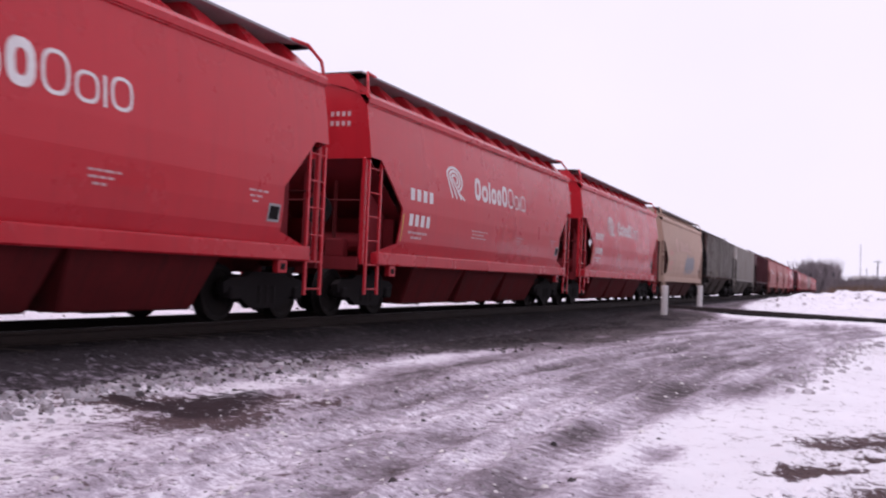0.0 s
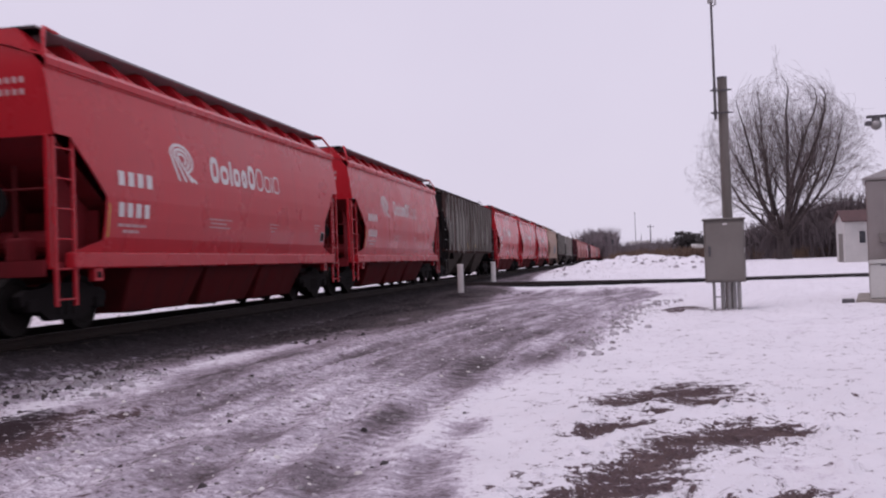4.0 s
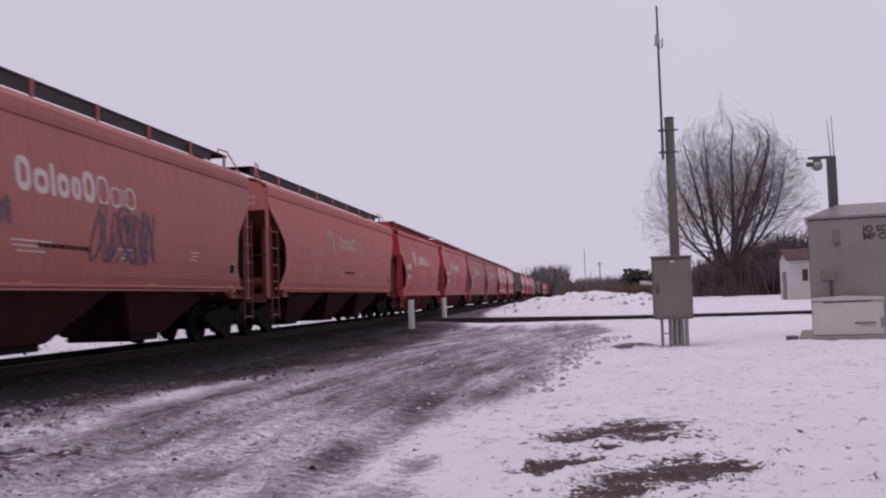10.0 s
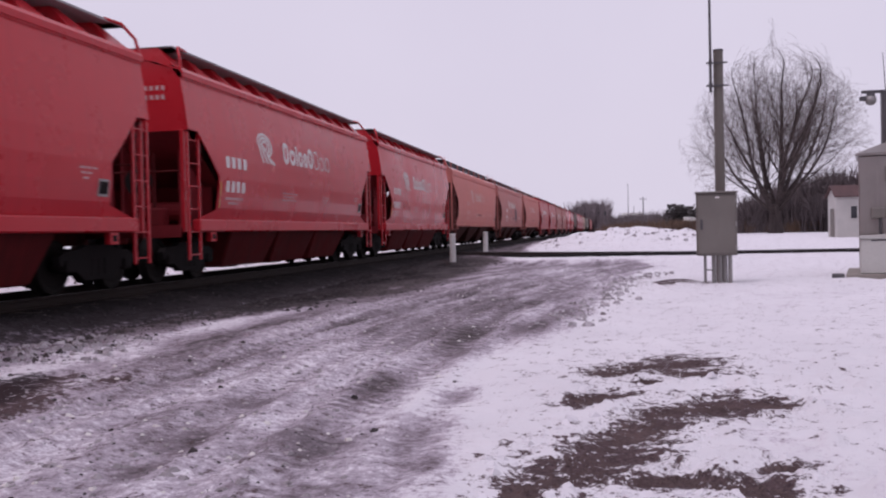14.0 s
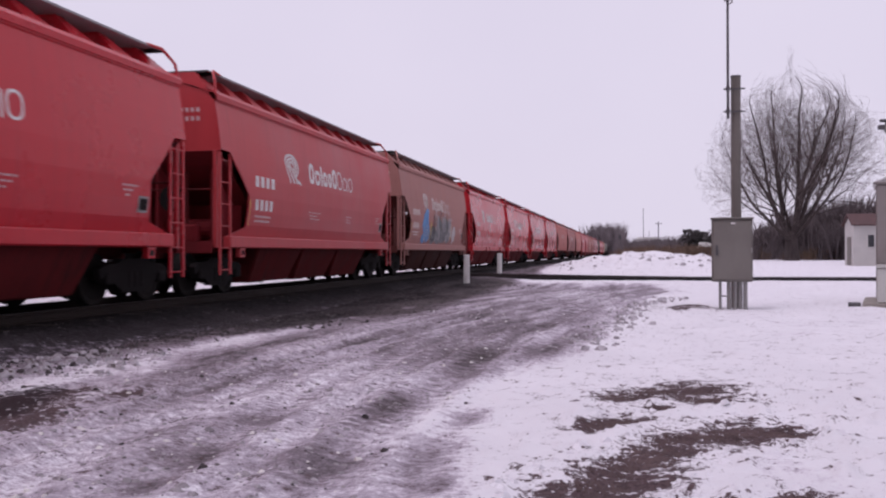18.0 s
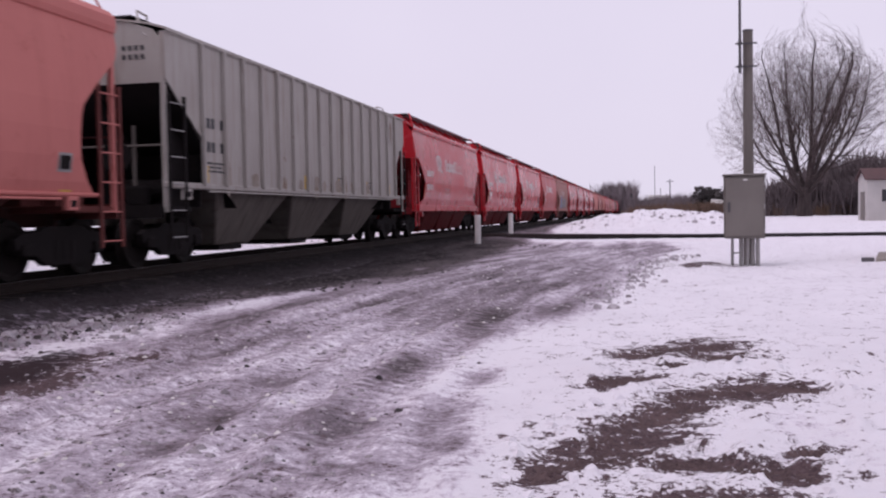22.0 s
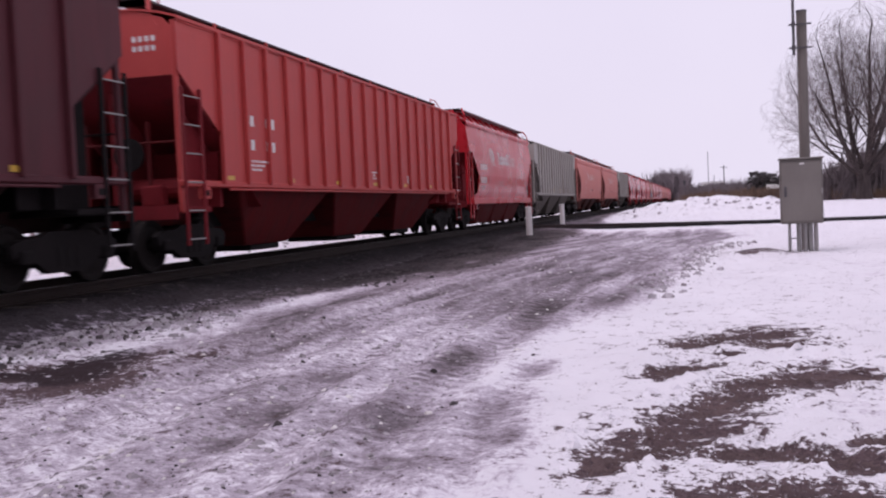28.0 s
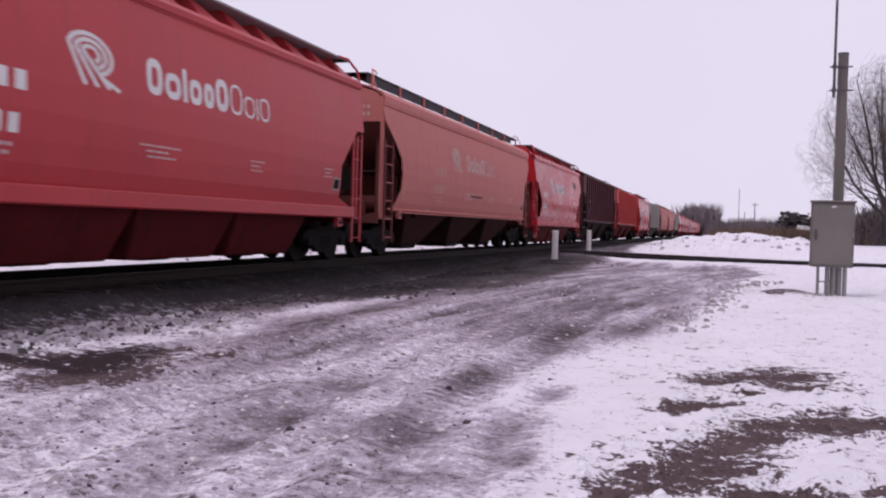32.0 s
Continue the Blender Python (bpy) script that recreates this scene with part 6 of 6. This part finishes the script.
thicket("surrounding_woods", "unseen bare brown woods added behind the road to darken the car sides", M["wood_far"], ring, 14, blades=110, category="woods")


def evergreen(x, y, h, w, seed):
    rng = random.Random(seed)
    g = gz(x, y)
    t = thing("evergreen_tree", "dark broad evergreen tree far behind the field", "tree", "far evergreens", pose(x, y, g))
    part("trunk", tube((0, 0, -0.3), (0, 0, h * 0.8), 0.22, 0.06, 7), M["bark"], t)
    verts, faces = [], []
    for k in range(700):
        f = rng.random() ** 0.8
        z = h * (0.06 + 0.94 * f)
        rad = w * 0.5 * (1 - f * 0.6) * rng.uniform(0.2, 1.25)
        a = rng.uniform(0, math.tau)
        c = Vector((rad * math.cos(a), rad * math.sin(a), z))
        o = len(verts)
        for j in range(3):
            verts.append(tuple(c + Vector((rng.uniform(-1, 1), rng.uniform(-1, 1), rng.uniform(-0.8, 0.6))) * 0.5))
        faces.append((o, o + 1, o + 2))
    me = bpy.data.meshes.new("crown")
    me.from_pydata(verts, [], faces)
    me.materials.append(M["needles"])
    c = new("crown", me)
    c.parent = t
    return t


for az, r, h, w in ((-3.7, 170, 4.9, 5.5), (-4.3, 172, 4.4, 6.5), (-5.0, 168, 3.6, 6.5), (-12.4, 128, 6.0, 7.0), (-13.6, 130, 5.6, 7.0)):
    x, y = polar(az, r)
    evergreen(x, y, h, w, int(r + az * 10))


def far_mast(az, r, h, rad, label, name, arms=0):
    x, y = polar(az, r)
    m = thing(name, label, "mast" if not arms else "utility pole", at=pose(x, y, gz(x, y)))
    part("shaft", tube((0, 0, -0.5), (0, 0, h), rad, rad * 0.6, 8), M["mast"], m)
    for k in range(arms):
        part("crossarm", box(-1.1, -0.08, h - 0.8 - k * 0.8, 1.1, 0.08, h - 0.62 - k * 0.8), M["mast"], m)
    return m


far_mast(-0.92, 300, 14.8, 0.13, "far thin grey radio mast", "radio_mast")
far_mast(-1.8, 300, 10.6, 0.22, "far wooden utility pole", "utility_pole", 1)
far_mast(-1.25, 310, 8.0, 0.14, "far short grey radio mast", "radio_mast")
far_mast(-4.9, 260, 7.5, 0.16, "far wooden utility pole", "utility_pole", 1)


def far_building(az, r, w, d, h, label, wall, roof_h):
    x, y = polar(az, r)
    b = thing("far_building", label, "building", "far buildings", pose(x, y, gz(x, y), 0, 0, az))
    part("wall", box(-w / 2, 0, -0.5, w / 2, d, h), wall, b)
    part("roof", prism([(-0.4, h), (d + 0.4, h), (d / 2, h + roof_h)], 0, -w / 2 - 0.3, w / 2 + 0.3), M["generator"], b, "snowy roof")
    for k in range(3):
        win = part("window", box(-w / 2 + w * (k + 0.7) / 3.6, -0.06, h * 0.35, -w / 2 + w * (k + 1.1) / 3.6, 0.0, h * 0.7), M["glass"], b, "dark window")


far_building(-1.2, 330, 7, 7, 4.6, "far grey house with snowy roof among trees", M["case"], 1.6)
far_building(-5.6, 165, 8, 5, 1.9, "far low shed with snow on its roof", M["wood_far"], 0.8)

# signal beside the main line, far down the track
x, y = polar(0.45, 330)
sig = thing("track_signal", "far dark railway signal on a thin mast", "railway signal", at=pose(x, y, gz(x, y)))
part("mast", tube((0, 0, -0.5), (0, 0, 6.6), 0.11, n=8), M["mast"], sig)
part("signal_head", box(-0.4, -0.2, 5.4, 0.4, 0.2, 7.0, 0.1), M["black"], sig)


# ---- loose stuff on the ground ----
def scatter(name, label, material_, n, place, size, seed, flat=0.6, category="debris"):
    """Angular lumps strewn over the ground, joined."""
    rng = random.Random(seed)
    base = [(-1, -0.6, -0.5), (0.8, -0.9, -0.5), (1, 0.7, -0.5), (-0.7, 0.9, -0.5), (-0.5, -0.3, 0.6), (0.6, -0.2, 0.8), (0.3, 0.5, 0.55)]
    tris = [(0, 1, 5, 4), (1, 2, 5), (2, 6, 5), (2, 3, 6), (3, 4, 6), (3, 0, 4), (4, 5, 6)]
    pts = [place(rng) for _ in range(n)]
    zs = ground_height(np.array([p[0] for p in pts]), np.array([p[1] for p in pts]))
    verts, faces = [], []
    for (x, y, lift), z in zip(pts, zs):
        s = size[0] * (size[1] / size[0]) ** (rng.random() ** 2.2)
        a = rng.uniform(0, math.tau)
        ca, sa = math.cos(a), math.sin(a)
        o = len(verts)
        for bx, by, bz in base:
            jx, jy, jz = bx * rng.uniform(0.7, 1.2) * s, by * rng.uniform(0.7, 1.2) * s, bz * rng.uniform(0.7, 1.2) * s * flat
            verts.append((x + jx * ca - jy * sa, y + jx * sa + jy * ca, z + lift + jz + s * flat * 0.2))
        faces += [tuple(o + i for i in f) for f in tris]
    me = bpy.data.meshes.new(name)
    me.from_pydata(verts, [], faces)
    me.materials.append(material_)
    return tagged(new(name, me), label, category, kind="stuff")


def on_road(r):
    y = 3.4 + 32 * r.random() ** 1.7
    return float(rut_line(np.array(y))) + r.uniform(-1.2, 2.2 + 0.5 * r.random()), y, 0.0


def on_ridge(r):
    y = 3.5 + 8 * r.random() ** 1.3
    x = -6.8 + 0.03 * y + r.gauss(0, 0.36)
    return x - (0.7 if x > -6.3 and 6.4 < y < 9 else 0.0), y, 0.0


def road_edge(r):
    y = 13 + 15 * r.random()
    return float(np.interp(y, (13, 15.6, 18, 24, 28), (-0.7, -0.5, -0.25, 0.3, 1.4))) + r.gauss(0, 0.22), y, 0.0


def on_ballast(r):
    y = 2 + 45 * r.random() ** 1.3
    x = -8.7 + 2.6 * r.random() ** 1.2
    return x, y, max(0.0, float(np.interp(x, (-8.7, -8.2, -7.7, -7.3), (0.3, 0.28, 0.1, 0.01))) - gz(x, y))


def in_soil(r):
    x0, y0, x1, y1, rad = r.choice(SOIL_STRIPS)
    f = r.random()
    return x0 + f * (x1 - x0) + r.gauss(0, 0.42) * rad, y0 + f * (y1 - y0) + r.gauss(0, 0.5) * rad, 0.0


def round_soil(r):
    while True:
        x0, y0, x1, y1, rad = r.choice(SOIL_STRIPS)
        f, turn, off = r.random(), r.uniform(0, math.tau), rad * r.uniform(1.1, 2.6)
        x, y = x0 + f * (x1 - x0) + off * math.cos(turn), y0 + f * (y1 - y0) + 1.3 * off * math.sin(turn)
        if dirt_field(np.array([x]), np.array([y]))[0] < 0.52:
            return x, y, -0.01


scatter("snow_lumps", "trodden lumps of snow round the bare soil", M["snow_lump"], 900, round_soil, (0.014, 0.055), 37, 0.6)
scatter("road_stones", "small dark stones and frozen mud crumbs on the slushy road", M["stone"], 3000, on_road, (0.004, 0.017), 21)
scatter("road_cobbles", "dark stones the size of an egg lying in the slush", M["stone"], 26, lambda r: (r.uniform(-5.2, -1.2), 3.6 + 9 * r.random() ** 1.3, 0.0), (0.02, 0.045), 36, 0.7)
scatter("slush_lumps", "frozen grey lumps of slush thrown up on the road", M["slush_lump"], 3600, on_road, (0.008, 0.045), 33, 0.45)
scatter("snow_clods", "dirty clods of ploughed snow along the ballast", M["clod"], 1500, on_ridge, (0.015, 0.075), 22, 0.75)
scatter("edge_clods", "lumps of dirty snow pushed to the road's edge", M["clod"], 420, road_edge, (0.02, 0.09), 23, 0.75)
scatter("ballast_stones", "loose dark ballast stones", M["stone"], 2600, on_ballast, (0.012, 0.032), 24, 0.8)
scatter("soil_crumbs", "brown crumbs of thawed soil", M["grass"], 4200, in_soil, (0.006, 0.026), 25)
scatter("ridge_stones", "dark stones among the ploughed snow along the ballast", M["stone"], 900, lambda r: (-7.0 + r.gauss(0, 0.4), 4 + 14 * r.random() ** 1.3, 0.0), (0.015, 0.06), 27, 0.8)
scatter("crossing_debris", "dark crumbs and dirty clods near the crossing", M["stone"], 900, lambda r: (-6.2 + r.gauss(0, 0.9), r.uniform(16, 40), 0.0), (0.02, 0.07), 28, 0.7)
scatter("field_clods", "dark clods and stubble in the snow beyond the line", M["stone"], 2600, lambda r: (-13.6 - 16 * r.random() ** 1.5, r.uniform(-5, 70), 0.0), (0.015, 0.07), 29, 0.7)
scatter("heap_rubble", "grey stones and clods on the snow heaps beyond the line", M["clod"], 380, lambda r: (-16.4 + r.gauss(0, 1.0), r.choice((12.0, 22.0, 33.0)) + r.gauss(0, 1.7), 0.0), (0.04, 0.14), 34, 0.7)
scatter("bank_clods", "dirty lumps in the snow bank beyond the crossing", M["clod"], 110, lambda r: (r.uniform(-5, 7), 60.5 + r.gauss(0, 2.0), 0.0), (0.05, 0.2), 30, 0.8)
scatter("snow_crumbs", "small crumbs of snow on the road", M["post_white"], 500, on_road, (0.01, 0.035), 26)


def dead_grass():
    rng = random.Random(31)
    pts = [in_soil(rng) for _ in range(1500)]
    zs = ground_height(np.array([p[0] for p in pts]), np.array([p[1] for p in pts]))
    verts, faces = [], []
    for (x, y, _), z in zip(pts, zs):
        h, a = rng.uniform(0.01, 0.032), rng.uniform(0, math.tau)
        dx, dy = math.cos(a), math.sin(a)
        o = len(verts)
        verts += [(x - dy * 0.004, y + dx * 0.004, z - 0.005), (x + dy * 0.004, y - dx * 0.004, z - 0.005), (x + dx * h * 1.2, y + dy * h * 1.2, z + h * 0.6)]
        faces.append((o, o + 1, o + 2))
    me = bpy.data.meshes.new("dead_grass")
    me.from_pydata(verts, [], faces)
    me.materials.append(M["grass"])
    return tagged(new("dead_grass", me), "short dead brown grass in the bare soil patches", "grass", kind="stuff")


dead_grass()

# ---- sleepers of the main line, one by one where the road runs beside them ----
tie = mesh_of("sleeper", box(-1.3, -0.115, -0.16, 1.3, 0.115, 0.0, 0.015), M["tie"])
for k in range(110):
    ob = new("sleeper", tie)
    ob.parent = main_track
    ob.location = (TRACK_X, -2 + k * 0.52, RAIL_Z - 0.172)
verts, faces = [], []
for k in range(900):
    y = -2 + 110 * 0.52 + k * 0.52 if k < 700 else -2 - (k - 699) * 0.52
    o = len(verts)
    for dx in (-1.3, 1.3):
        for dy in (-0.115, 0.115):
            for dz in (-0.16, 0.0):
                verts.append((TRACK_X + dx, y + dy, RAIL_Z - 0.172 + dz))
    faces += [(o, o + 1, o + 3, o + 2), (o + 4, o + 6, o + 7, o + 5), (o, o + 4, o + 5, o + 1), (o + 2, o + 3, o + 7, o + 6), (o + 1, o + 5, o + 7, o + 3)]
me = bpy.data.meshes.new("sleepers")
me.from_pydata(verts, [], faces)
me.materials.append(M["tie"])
far_ties = tagged(new("sleepers", me), kind="stuff")
far_ties.parent = main_track
for k in range(80):
    ob = new("sleeper", tie)
    ob.parent = cross_track
    x = -7.6 + k * 0.6
    ob.location, ob.rotation_euler = (x, CROSS_Y, float(np.interp(x, (-8.1, -3, 4, 60), (0.34, 0.25, 0.15, 0.22))) - 0.172), (0, 0, math.pi / 2)


def motions():
    """The whole train rolls away along the main line at a nearly steady pace."""
    for car, y in cars:
        walk(car, [(t, pose(TRACK_X, y + SPEED * t + slack, RAIL_Z)) for t, slack in ((0.0, 0.1), (3.0, -0.16), (8.0, 0.05), (16.0, 0.12), (20.0, 0.25), (24.0, 0.12), (28.0, 0.0), (32.0, -0.22))])


motions()
